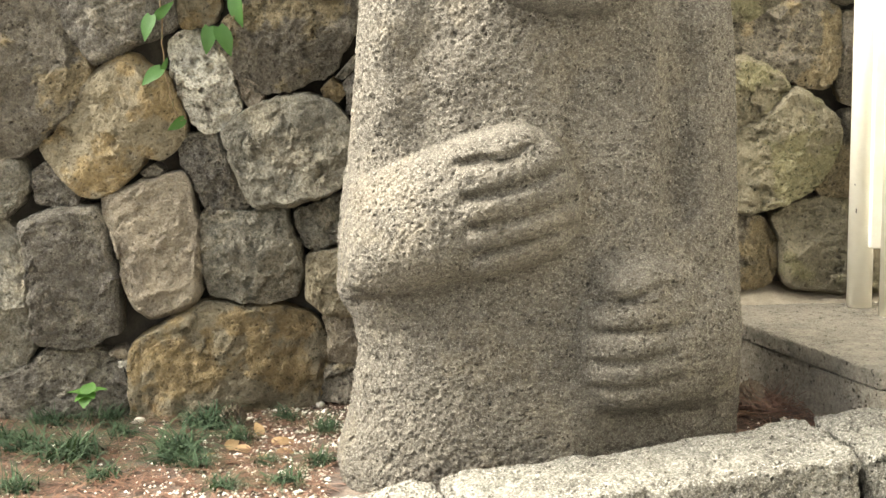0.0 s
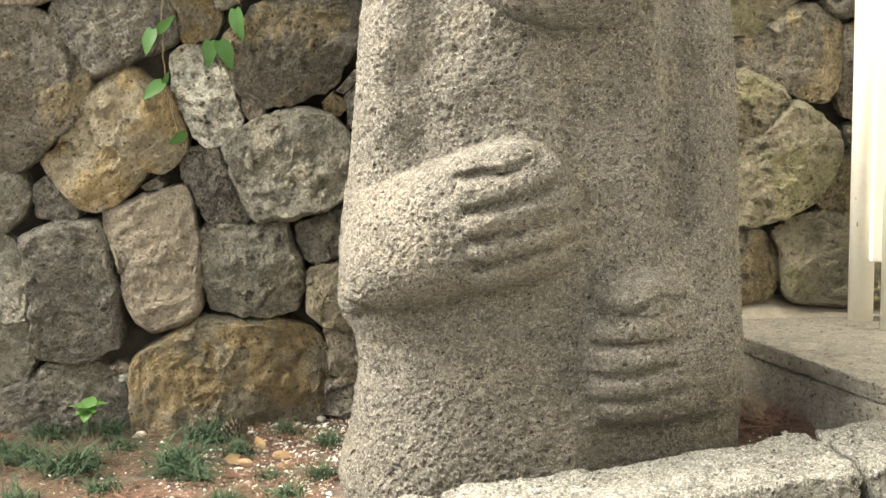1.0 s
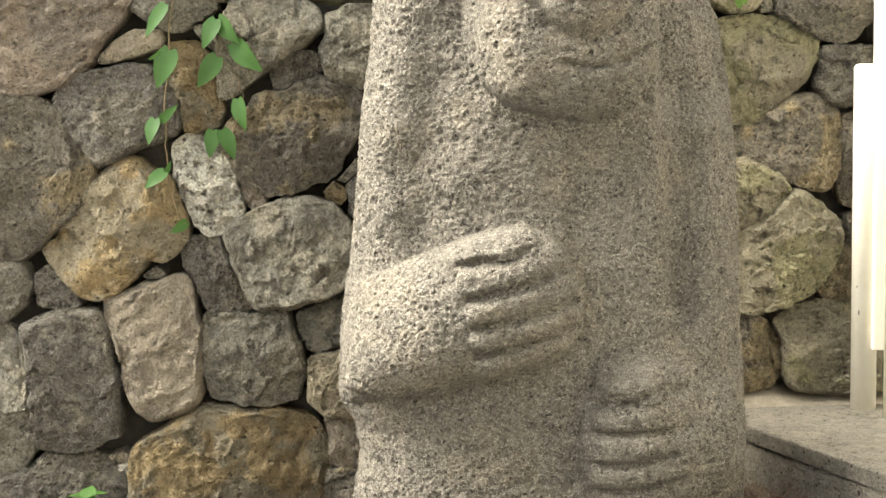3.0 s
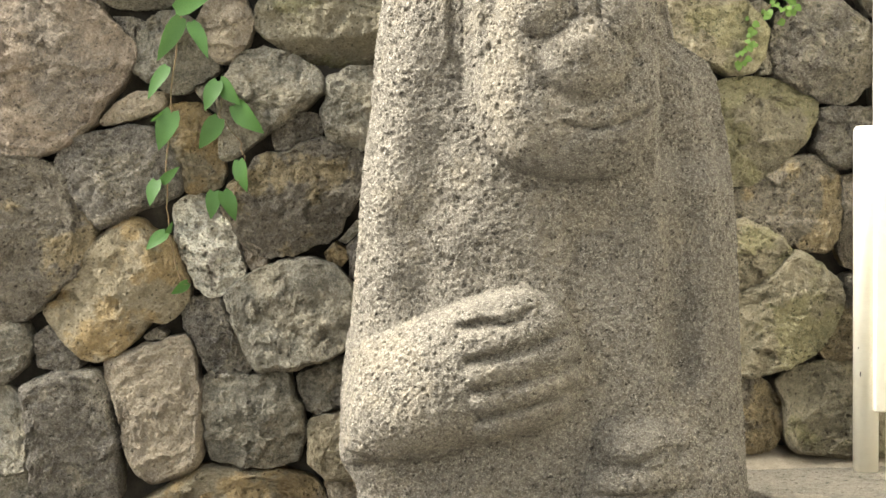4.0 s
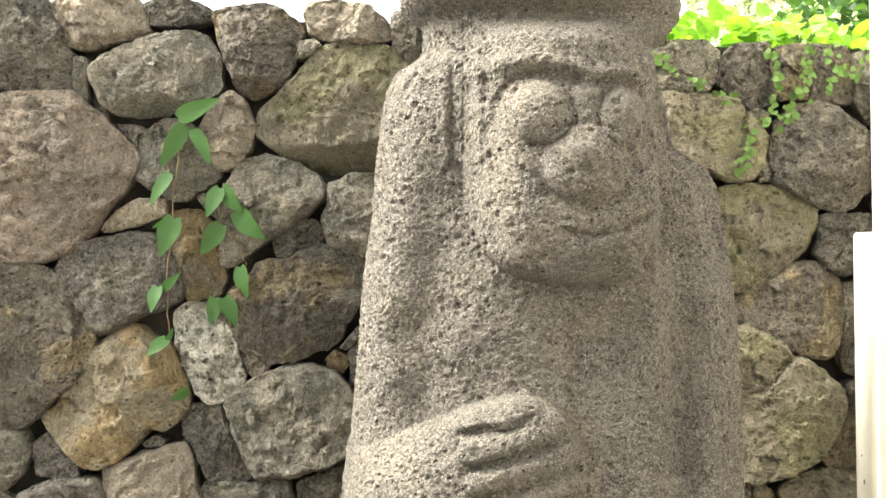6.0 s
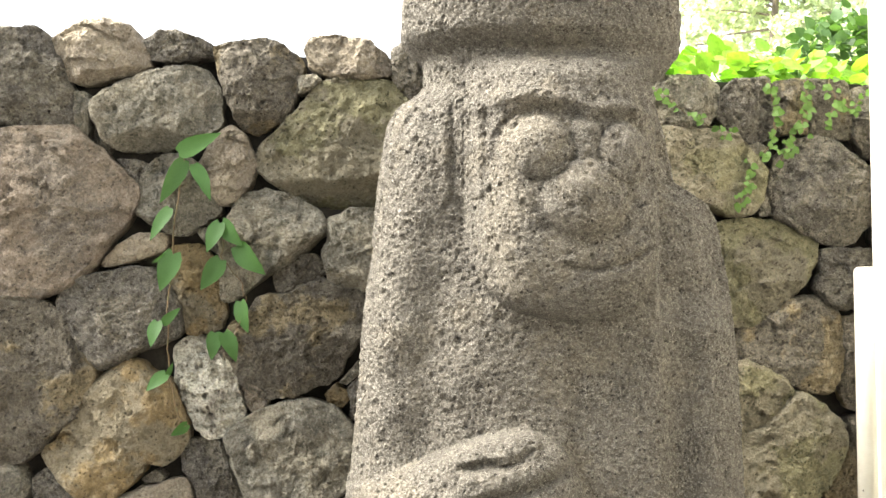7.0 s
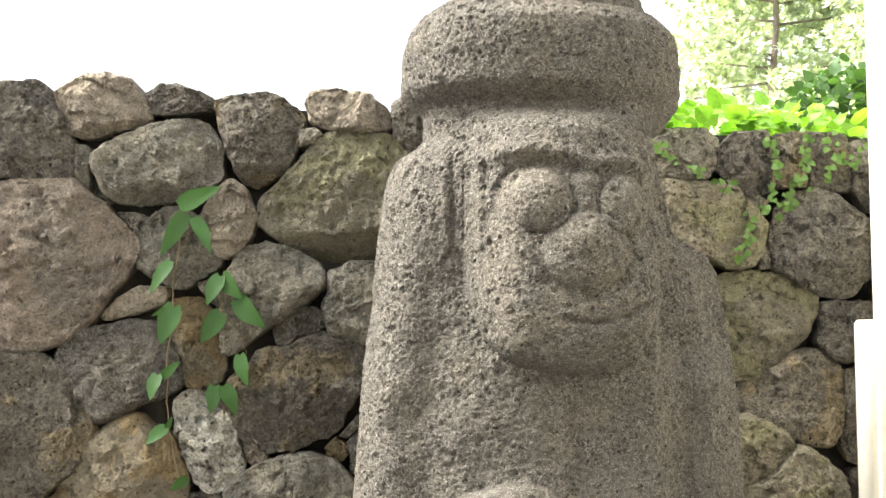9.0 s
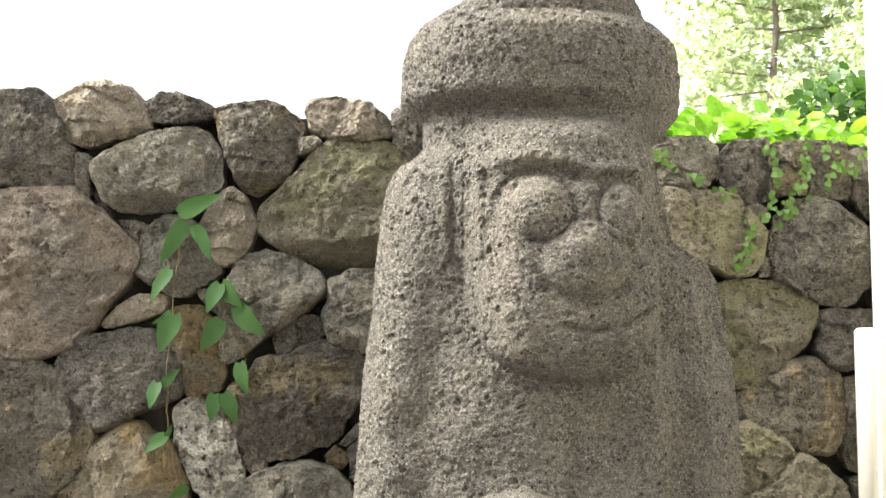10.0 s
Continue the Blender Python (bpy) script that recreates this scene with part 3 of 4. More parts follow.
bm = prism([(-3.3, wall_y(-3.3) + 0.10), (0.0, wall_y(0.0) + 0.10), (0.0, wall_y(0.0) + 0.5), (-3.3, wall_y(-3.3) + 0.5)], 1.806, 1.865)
part("wall_fill", bm, GAP_SHADE, gap_shade_core)
for i in range(len(FIELD)):
    seen = i < SEEN
    stone_mesh(i, 112 if seen else 40, 40 if seen else 10)


# ---- ground, planting bed, kerb and platform ----
def soil_z(x, y):
    return 0.085 * np.clip(x + 0.3, 0, 1.6) + 0.02 * np.clip(y - 4.2, 0, 1)


bm = bmesh.new()
bmesh.ops.create_grid(bm, x_segments=40, y_segments=40, size=1500)
ground = part("ground", bm, ROAD, None)
ground.location.z = -0.14
tagged(ground, "grey paved ground around the statue", "ground", "", "structure")

KERB_A, KERB_B = Vector((-0.307, 3.52, 0.08)), Vector((0.86, 3.73, 0.20))
KERB_DIR = (KERB_B - KERB_A).normalized()


def kerb_back(x):
    return KERB_A.y + (x - KERB_A.x) * (KERB_B.y - KERB_A.y) / (KERB_B.x - KERB_A.x)


nx, ny = 260, 110
xs = np.linspace(-3.2, 1.25, nx)
gx = np.repeat(xs[None, :], ny, 0)
tt = np.linspace(0, 1, ny)[:, None]
y0 = kerb_back(xs) - 0.1
gy = y0[None, :] * (1 - tt) + (wall_y(xs)[None, :] + 0.1) * tt
p = np.stack([gx.ravel(), gy.ravel(), np.zeros(gx.size)], 1)
gz = soil_z(p[:, 0], p[:, 1]) + 0.012 * fractal(p, 0.25, 3, 21) + 0.006 * fractal(p, 0.04, 2, 22)
p[:, 2] = gz
bed = new("soil_bed", mesh_from("soil_bed", p, grid_faces(ny, nx), SOIL))
tagged(bed, "reddish brown soil bed strewn with pine needles", "soil", "", "structure")


def rough_block(length, width, height, cell, bevel, rough, seed, chip=0.0):
    """Points and faces of a worn stone block, its top at z = 0, lying along +x from 0, its back at y = 0."""
    n = [max(2, int(d / cell)) for d in (length, width, height)]
    verts, faces, start = [], [], 0
    half = np.array((length, width, height)) / 2
    for axis in range(3):
        a, b = [k for k in range(3) if k != axis]
        for side in (-1, 1):
            ua, ub = np.linspace(-1, 1, n[a] + 1), np.linspace(-1, 1, n[b] + 1)
            A, B = np.meshgrid(ua, ub, indexing="ij")
            q = np.zeros((A.size, 3))
            q[:, a], q[:, b], q[:, axis] = A.ravel() * half[a], B.ravel() * half[b], side * half[axis]
            f = grid_faces(n[a] + 1, n[b] + 1, False, start)
            if (side > 0) == (axis == 1):
                f = f[:, ::-1]
            verts.append(q), faces.append(f)
            start += len(q)
    q, f = np.vstack(verts), np.vstack(faces)
    inner = np.clip(q, -(half - bevel), half - bevel)
    d = q - inner
    ln = np.linalg.norm(d, axis=1, keepdims=True)
    nrm = d / np.maximum(ln, 1e-9)
    q = inner + nrm * bevel
    s = q + seed * 3.7
    near = np.sort(half - np.abs(q), axis=1)[:, 1]
    disp = rough * fractal(s, 0.06, 3, seed) + 0.4 * rough * fractal(s, 0.015, 2, seed + 1) - 1.2 * rough * np.sqrt(pits(s, 0.016, 0.5, seed))
    disp -= chip * smooth(0.05, 0.0, near) * np.clip(fractal(s, 0.11, 2, seed + 4) + 0.15, 0, 1)
    q = q + nrm * disp[:, None]
    q += (length / 2, -width / 2, -height / 2)
    return q, f


def weld(me):
    bm = bmesh.new()
    bm.from_mesh(me)
    bmesh.ops.remove_doubles(bm, verts=bm.verts, dist=0.0006)
    bm.to_mesh(me)
    bm.free()
    return me


def kerb_stone(start, stop, width, seed, drop=0.0, label="", level=False):
    """A kerb block between two distances along the kerb's back edge."""
    q, f = rough_block(stop - start - 0.006, width, 0.42, 0.006, 0.012, 0.012, seed, 0.06)
    me = weld(mesh_from("kerb_stone", q, f, KERB_STONE))
    ob = new("kerb_stone", me)
    yaw = math.atan2(KERB_DIR.y, KERB_DIR.x)
    rise = 0.0 if level else math.asin(KERB_DIR.z)
    way = Vector((KERB_DIR.x, KERB_DIR.y, 0)) if level else KERB_DIR
    ob.matrix_world = Matrix.Translation(KERB_A + way * start - Vector((0, 0, drop))) @ Euler((0, -rise, yaw)).to_matrix().to_4x4()
    return tagged(ob, label, "kerb", "kerb stones")


kerb_stone(-0.9, 0.30, 0.30, 31, 0.012, "weathered pale grey kerb stone sunk into the soil")
kerb_stone(0.30, 1.185, 0.33, 32, 0.0, "weathered pale grey kerb stone with chipped front edge")
kerb_stone(1.19, 2.1, 0.33, 33, -0.004, "pale grey kerb stone beside the platform")

kerb_stone(-1.96, -0.91, 0.30, 34, 0.09, "weathered pale grey kerb stone sunk into the soil", True)
kerb_stone(-3.0, -1.965, 0.30, 35, 0.09, "weathered pale grey kerb stone sunk into the soil", True)

# platform: a slab lying on a stone base
PLAT = 0.28
EDGE_A, EDGE_B = Vector((0.80, 4.46)), Vector((1.04, 3.85))
side = (EDGE_B - EDGE_A).normalized()
far = EDGE_A - side * 0.335
platform_outline = [tuple(far), tuple(EDGE_B + side * 0.02), (2.6, kerb_back(2.6) + 0.02), (2.6, wall_y(2.6) + 0.05)]
platform = tagged(new("platform"), "low grey stone platform beside the statue", "platform", "", "structure")


def bevelled(bm, width, segments=2):
    bmesh.ops.bevel(bm, geom=bm.edges[:], offset=width, segments=segments, affect='EDGES', profile=0.5)
    return bm


part("platform_slab", bevelled(prism(platform_outline, PLAT - 0.045, PLAT), 0.005), SLAB, platform)
base_outline = [(x - side.y * 0.006, y + side.x * 0.006) for x, y in platform_outline]
part("platform_base", bevelled(prism(base_outline, -0.14, PLAT - 0.048), 0.003), SLAB, platform)
# cement fillet along the foot of the wall
xs = np.linspace(0.72, 1.5, 60)
v = []
for j, (off, up) in enumerate(((0.10, 0.05), (0.02, 0.035), (-0.05, 0.012), (-0.10, -0.004))):
    pp = np.stack([xs, wall_y(xs) + off, np.full(60, PLAT + up)], 1)
    pp[:, 1] += 0.02 * fractal(pp * (1, 0, 0), 0.12, 2, 40)
    pp[:, 2] += 0.012 * fractal(pp, 0.05, 2, 41) * (j < 3)
    v.append(pp)
part_mesh("cement_fillet", mesh_from("cement_fillet", np.vstack(v), grid_faces(4, 60)[:, ::-1], MORTAR), platform)


# ---- the statue ----
def tube(x, z, path, width):
    """A soft line along a path of points: 1 on it, falling off over the width."""
    best = np.full(x.shape, 9.0)
    for (x0, z0), (x1, z1) in zip(path[:-1], path[1:]):
        dx, dz = x1 - x0, z1 - z0
        t = np.clip(((x - x0) * dx + (z - z0) * dz) / (dx * dx + dz * dz), 0, 1)
        best = np.minimum(best, np.hypot(x - x0 - t * dx, z - z0 - t * dz))
    return np.exp(-(best / width) ** 2)


def swell(x, z, cx, cz, rx, rz, tilt=0.0, power=2.0, edge=0.5):
    """A rounded swelling: 1 in its middle, 0 outside its outline."""
    c, s = math.cos(radians(tilt)), math.sin(radians(tilt))
    u, v = (c * (x - cx) + s * (z - cz)) / rx, (-s * (x - cx) + c * (z - cz)) / rz
    d = (np.abs(u) ** power + np.abs(v) ** power) ** (1 / power)
    return np.clip(1 - d ** 2, 0, 1) ** edge


def limb(x, z, path, r0, r1, edge=0.5):
    """A rounded limb along one segment, its radius going from r0 to r1."""
    (x0, z0), (x1, z1) = path
    dx, dz = x1 - x0, z1 - z0
    t = np.clip(((x - x0) * dx + (z - z0) * dz) / (dx * dx + dz * dz), 0, 1)
    d = np.hypot(x - x0 - t * dx, z - z0 - t * dz) / (r0 + (r1 - r0) * t)
    return np.clip(1 - d * d, 0, 1) ** edge


def carving(x, z):
    """How far the carved front stands proud of the block."""
    h = np.zeros_like(x)
    # upper arm and the soft valley that parts it from the chest
    ridge = np.interp(z, (0.70, 0.79, 1.03, 1.24, 1.42, 1.58), (-0.15, -0.14, -0.118, -0.10, -0.06, -0.02))
    fade = smooth(0.72, 0.86, z) * smooth(1.62, 1.20, z)
    v = x - ridge - 0.010 * np.sin(17 * z) - 0.006 * np.sin(41 * z + 1)
    h -= 0.058 * fade * smooth(-0.05, 0.09, v) * np.exp(-(np.maximum(v - 0.06, 0) / 0.13) ** 2)
    h -= 0.02 * smooth(0.62, 0.95, z) * smooth(1.2, 0.95, z) * smooth(0.0, 0.1, x) * smooth(0.55, 0.3, x)
    # forearm and the upper fist, with an undercut elbow
    arm = np.maximum(limb(x, z, ((-0.32, 0.57), (0.09, 0.715)), 0.13, 0.155, 0.7), swell(x, z, 0.125, 0.715, 0.185, 0.165, 15, 2.6, 0.42))
    h = h * (1 - 0.8 * np.clip(3 * arm, 0, 1)) + 0.095 * arm
    low_edge = np.interp(x, (-0.26, -0.14, -0.05, 0.045, 0.146, 0.24), (0.524, 0.506, 0.503, 0.530, 0.548, 0.585)) + 0.004 * np.sin(60 * x)
    under = smooth(0.16, -0.10, x)
    h += 0.034 * smooth(low_edge - 0.010, low_edge + 0.006, z) * smooth(0.72, 0.56, z) * under
    h -= 0.012 * smooth(low_edge + 0.004, low_edge - 0.012, z) * smooth(0.28, 0.46, z) * smooth(0.22, -0.05, x)
    for a, b in (((0.05, 0.835), (0.17, 0.862)), ((0.05, 0.772), (0.235, 0.822)), ((0.07, 0.706), (0.262, 0.762)), ((0.08, 0.645), (0.268, 0.696)), ((0.09, 0.582), (0.25, 0.630))):
        h += 0.020 * limb(x, z, (a, b), 0.03, 0.036)
    for path in (((0.02, 0.802), (0.08, 0.820), (0.13, 0.814), (0.182, 0.842)), ((0.05, 0.733), (0.131, 0.745), (0.205, 0.770), (0.268, 0.808)),
                 ((0.07, 0.670), (0.168, 0.687), (0.29, 0.727)), ((0.075, 0.606), (0.169, 0.631), (0.295, 0.670))):
        h -= 0.019 * tube(x, z, path, 0.0095) * smooth(-0.01, 0.06, x)
    # lower fist
    low = np.maximum(swell(x, z, 0.48, 0.40, 0.175, 0.19, 0, 2.4, 0.75), limb(x, z, ((0.50, 0.37), (0.80, 0.42)), 0.15, 0.13, 0.8))
    h = h * (1 - 0.8 * np.clip(3 * low, 0, 1)) + 0.085 * low
    h += 0.038 * swell(x, z, 0.43, 0.545, 0.10, 0.052, -8)
    for a, b in (((0.36, 0.455), (0.54, 0.475)), ((0.35, 0.386), (0.55, 0.400)), ((0.36, 0.318), (0.56, 0.340)), ((0.39, 0.258), (0.58, 0.275))):
        h += 0.014 * limb(x, z, (a, b), 0.033, 0.036)
    for path in (((0.326, 0.490), (0.395, 0.484), (0.444, 0.509), (0.494, 0.529), (0.545, 0.520)), ((0.32, 0.421), (0.408, 0.425), (0.51, 0.428)),
                 ((0.321, 0.350), (0.409, 0.349), (0.520, 0.378)), ((0.341, 0.286), (0.423, 0.287), (0.54, 0.315))):
        h -= 0.017 * tube(x, z, path, 0.010) * smooth(0.31, 0.35, x) * smooth(0.60, 0.50, x)
    h -= 0.045 * smooth(0.245, 0.19, z) * smooth(0.30, 0.42, x)
    # far upper arm
    h -= 0.060 * smooth(0.52, 0.72, z) * smooth(1.30, 1.02, z) * smooth(0.47, 0.535, x) * np.exp(-(np.maximum(x - 0.535, 0) / 0.06) ** 2)
    h -= 0.010 * smooth(0.58, 0.70, z) * smooth(1.12, 1.0, z) * smooth(0.265, 0.292, x)
    # head, with the chin standing well over the chest
    u = (x - 0.30) / np.where(x < 0.30, 0.262, 0.185)
    d = (np.abs(u) ** 2.8 + np.abs(np.minimum(z - 1.43, 0) / 0.297) ** 2.8) ** (1 / 2.8)
    head = np.clip(1 - d * d, 0, 1) ** (0.34 - 0.1 * smooth(0.36, 0.42, x) + 0.50 * smooth(0.18, 0.05, x) * smooth(1.15, 1.28, z))
    h = h * (1 - 0.8 * np.clip(3 * head, 0, 1)) + 0.130 * head
    h -= 0.10 * smooth(0.472, 0.498, x) * smooth(1.10, 1.22, z) * smooth(1.64, 1.52, z)
    # side locks
    for gx in (0.013, 0.052, 0.086):
        h -= 0.006 * tube(x, z, ((gx, 1.62), (gx, 1.46)), 0.011)
        h += 0.008 * limb(x, z, ((gx - 0.02, 1.62), (gx - 0.018, 1.42)), 0.02, 0.016, 0.8)
    h -= 0.008 * swell(x, z, 0.037, 1.345, 0.035, 0.04, 0, 2.0, 1.0)
    # brows and eyes
    h += 0.016 * tube(x, z, ((0.074, 1.612), (0.136, 1.629), (0.21, 1.632), (0.284, 1.616), (0.333, 1.600), (0.395, 1.614), (0.450, 1.600)), 0.016)
    h -= 0.016 * tube(x, z, ((0.104, 1.48), (0.110, 1.538), (0.138, 1.582), (0.198, 1.600), (0.265, 1.592), (0.312, 1.572), (0.356, 1.584), (0.41, 1.583), (0.443, 1.555)), 0.0115)
    h += 0.050 * swell(x, z, 0.206, 1.514, 0.070, 0.070)
    h += 0.044 * swell(x, z, 0.398, 1.506, 0.062, 0.069)
    # nose: a flat bridge that widens to a broad rounded tip
    h += 0.022 * limb(x, z, ((0.309, 1.56), (0.307, 1.44)), 0.034, 0.062, 1.0)
    h += 0.052 * swell(x, z, 0.305, 1.402, 0.098, 0.084, 0, 2.2, 0.6)
    h -= 0.012 * tube(x, z, ((0.215, 1.342), (0.255, 1.312), (0.305, 1.302), (0.355, 1.312), (0.392, 1.342)), 0.014)
    # mouth and muzzle
    h += 0.006 * swell(x, z, 0.335, 1.25, 0.13, 0.075, 8, 2.0, 1.0)
    h -= 0.015 * tube(x, z, ((0.258, 1.256), (0.285, 1.246), (0.325, 1.244), (0.385, 1.256), (0.445, 1.288)), 0.0075)
    h += 0.003 * tube(x, z, ((0.27, 1.218), (0.34, 1.213), (0.42, 1.245)), 0.018)
    return h


def build_statue():
    rows, front, back = 800, 520, 60
    z = np.linspace(-0.08, 2.36, rows)
    left = np.interp(z, (-0.08, 0.05, 0.195, 0.325, 0.40, 0.452, 0.475, 0.61, 0.75, 0.89, 1.09, 1.29, 1.454, 1.548, 1.60, 1.638, 1.665, 1.685, 1.75, 1.785, 1.81, 1.883, 1.95, 1.99, 2.024, 2.05, 2.08, 2.18, 2.28, 2.34, 2.36),
                     (-0.240, -0.262, -0.224, -0.205, -0.222, -0.254, -0.256, -0.252, -0.237, -0.218, -0.201, -0.183, -0.165, -0.150, -0.138, -0.118, -0.075, -0.058, -0.056, -0.098, -0.111, -0.106, -0.088, -0.062, -0.010, 0.038, 0.048, 0.065, 0.11, 0.18, 0.25))
    right = np.interp(z, (-0.08, 0.02, 0.097, 0.18, 0.468, 0.667, 0.972, 1.124, 1.25, 1.371, 1.41, 1.435, 1.46, 1.576, 1.659, 1.69, 1.715, 1.771, 1.855, 1.939, 1.972, 1.992, 2.02, 2.06, 2.18, 2.28, 2.34, 2.36),
                      (0.700, 0.715, 0.732, 0.739, 0.730, 0.723, 0.709, 0.692, 0.677, 0.655, 0.632, 0.590, 0.552, 0.530, 0.500, 0.490, 0.525, 0.566, 0.574, 0.556, 0.522, 0.496, 0.478, 0.466, 0.45, 0.40, 0.32, 0.27))
    for _ in range(3):
        for e in (left, right):
            e[1:-1] = (e[:-2] + 2 * e[1:-1] + e[2:]) / 4
    deep = np.interp(z, (-0.08, 0.2, 0.8, 1.2, 1.5, 1.64, 1.70, 1.76, 1.80, 1.90, 1.95, 1.985, 1.997, 2.08, 2.2, 2.34, 2.36),
                     (0.36, 0.35, 0.345, 0.33, 0.30, 0.28, 0.255, 0.26, 0.315, 0.33, 0.325, 0.29, 0.215, 0.205, 0.195, 0.10, 0.03))
    square = np.interp(z, (0, 1.45, 1.65, 1.8, 2.36), (2.9, 2.9, 2.5, 2.25, 2.1))
    phi = np.concatenate([np.linspace(-np.pi / 2, np.pi / 2, front, endpoint=False), np.linspace(np.pi / 2, 1.5 * np.pi, back, endpoint=False)])
    s, c = np.sin(phi)[None, :], np.cos(phi)[None, :]
    left_square = np.interp(z, (0, 0.5, 1.3, 1.55, 1.7, 2.36), (2.8, 2.7, 2.7, 2.5, 2.3, 2.1))
    e = np.where(s < 0, (2 / left_square)[:, None], (2 / square)[:, None])
    x = ((left + right) / 2)[:, None] + ((right - left) / 2)[:, None] * np.sign(s) * np.abs(s) ** e
    d = deep[:, None] * np.sign(c) * np.abs(c) ** e
    zz = np.repeat(z[:, None], len(phi), 1)
    h = carving(x, zz) * smooth(0.0, 0.5, c) * smooth(1.76, 1.68, zz)
    # the block is turned a little, so that its front looks past the camera
    y = 4.0 - d - h + 0.10 * (x - 0.10) * smooth(-0.2, 0.3, c) * (1 - 0.6 * smooth(1.1, 1.25, zz))
    p = np.stack([x.ravel(), y.ravel(), zz.ravel()], 1)
    out = np.stack([np.broadcast_to(s, x.shape).ravel(), -np.broadcast_to(c, x.shape).ravel(), np.zeros(x.size)], 1)
    disp = 0.009 * fractal(p, 0.16, 2, 51) + 0.0034 * fractal(p, 0.035, 3, 52) + 0.0022 * value_noise(p, 0.012, 56) + 0.0022 * value_noise(p, 0.006, 53)
    disp -= 0.0085 * np.sqrt(pits(p, 0.022, 0.26, 54)) + 0.0058 * np.sqrt(pits(p, 0.0115, 0.5, 55))
    p += out * disp[:, None]
    n = len(phi)
    f = grid_faces(rows, n, True)
    f = f.tolist()
    f.append(list(range((rows - 1) * n, rows * n)))
    f.append(list(range(n))[::-1])
    p -= (0.25, 4.0, 0)
    ob = new("stone_statue", mesh_from("stone_statue", p, f, STATUE_STONE))
    ob.location = (0.25, 4.0, 0)
    return tagged(ob, "tall porous grey lava stone guardian statue with brimmed hat", "statue")


build_statue()

# ---- cream painted posts on the platform ----
def cylinder(bm, x, y, z0, z1, r, segments=28, cap=0.0):
    """A round post with a rounded top edge."""
    ringz = [(z0, r)]
    if cap:
        ringz += [(z1 - cap + cap * math.sin(a), r - cap + cap * math.cos(a)) for a in np.linspace(0, math.pi / 2, 5)]
    else:
        ringz += [(z1, r)]
    loops = [[bm.verts.new((x + rr * math.cos(a), y + rr * math.sin(a), z)) for a in np.linspace(0, 2 * math.pi, segments, endpoint=False)] for z, rr in ringz]
    for lo, hi in zip(loops[:-1], loops[1:]):
        for k in range(segments):
            bm.faces.new((lo[k], lo[(k + 1) % segments], hi[(k + 1) % segments], hi[k])).smooth = True
    bm.faces.new(loops[-1]), bm.faces.new(loops[0][::-1])
    return bm


def box(bm, x0, x1, y0, y1, z0, z1):
    m = Matrix.LocRotScale(((x0 + x1) / 2, (y0 + y1) / 2, (z0 + z1) / 2), None, (x1 - x0, y1 - y0, z1 - z0))
    bmesh.ops.create_cube(bm, size=1, matrix=m)
    return bm


def disc(bm, x, y, z, rx, rz, sides=9):
    bm.faces.new([bm.verts.new((x + rx * math.cos(a), y, z + rz * math.sin(a))) for a in np.linspace(0, -2 * math.pi, sides, endpoint=False)])
    return bm


gate = tagged(new("gate_post"), "cream painted metal gate post with scuffed paint on the platform", "gate post")
gate.location = (1.202, 4.65, PLAT)
gate.rotation_euler = (0, radians(-0.7), 0)
post = part("post", cylinder(bmesh.new(), 0, 0, -0.004, 0.985, 0.036, 36, 0.014), PAINT, gate)
CHIP = simple("bare_metal", (0.12, 0.11, 0.10), (0.2, 0.17, 0.13), 60.0, 0.6)
part("paint_chip", disc(bmesh.new(), -0.022, -0.0292, 0.282, 0.003, 0.007), CHIP, post)
part("paint_chip", disc(bmesh.new(), -0.027, -0.0246, 0.356, 0.002, 0.003), CHIP, post)
part("hinge_plate", bevelled(box(bmesh.new(), 0.012, 0.055, -0.06, -0.01, 0.177, 0.985), 0.004), PAINT, gate)
part("second_post", cylinder(bmesh.new(), 0.055, -0.14, -0.004, 0.99, 0.034, 36, 0.014), PAINT, gate)
part("upper_column", bevelled(prism([(0.005, -0.05), (0.35, -0.15), (0.43, 0.10), (0.09, 0.20)], 0.98, 2.6), 0.006), PAINT, gate)


# ---- leaves and vines ----
def leaf_shape(wide, bend=0.15, heart=0.12):
    """A pointed heart-shaped leaf of unit length along +y from the origin, folded a little at its midrib, facing +z."""
    outline = [(0.0, 0.0), (0.26, -heart * 0.6), (0.45, 0.12), (0.50, 0.32), (0.42, 0.55), (0.24, 0.78), (0.09, 0.92), (0.0, 1.0)]
    bm = bmesh.new()
    mid = [bm.verts.new((0, y, -bend * y * y)) for _, y in [(0, max(0.0, q[1])) for q in outline]]
    for sgn in (-1, 1):
        rim = [bm.verts.new((sgn * x * wide, y, 0.22 * x * wide - bend * y * y - 0.05 * math.sin(9 * y) * x)) for x, y in outline[1:-1]]
        full = [mid[0]] + rim + [mid[-1]]
        for k in range(len(full) - 1):
            loop = [mid[k], full[k], full[k + 1], mid[k + 1]]
            loop = list(dict.fromkeys(loop))
            if len(loop) > 2:
                bm.faces.new(loop if sgn < 0 else loop[::-1])
    bmesh.ops.remove_doubles(bm, verts=bm.verts, dist=1e-5)
    for f in bm.faces:
        f.smooth = True
    return bm


def shape_mesh(name, bm, material):
    me = bpy.data.meshes.new(name)
    bm.to_mesh(me)
    bm.free()
    me.materials.append(material)
    return me


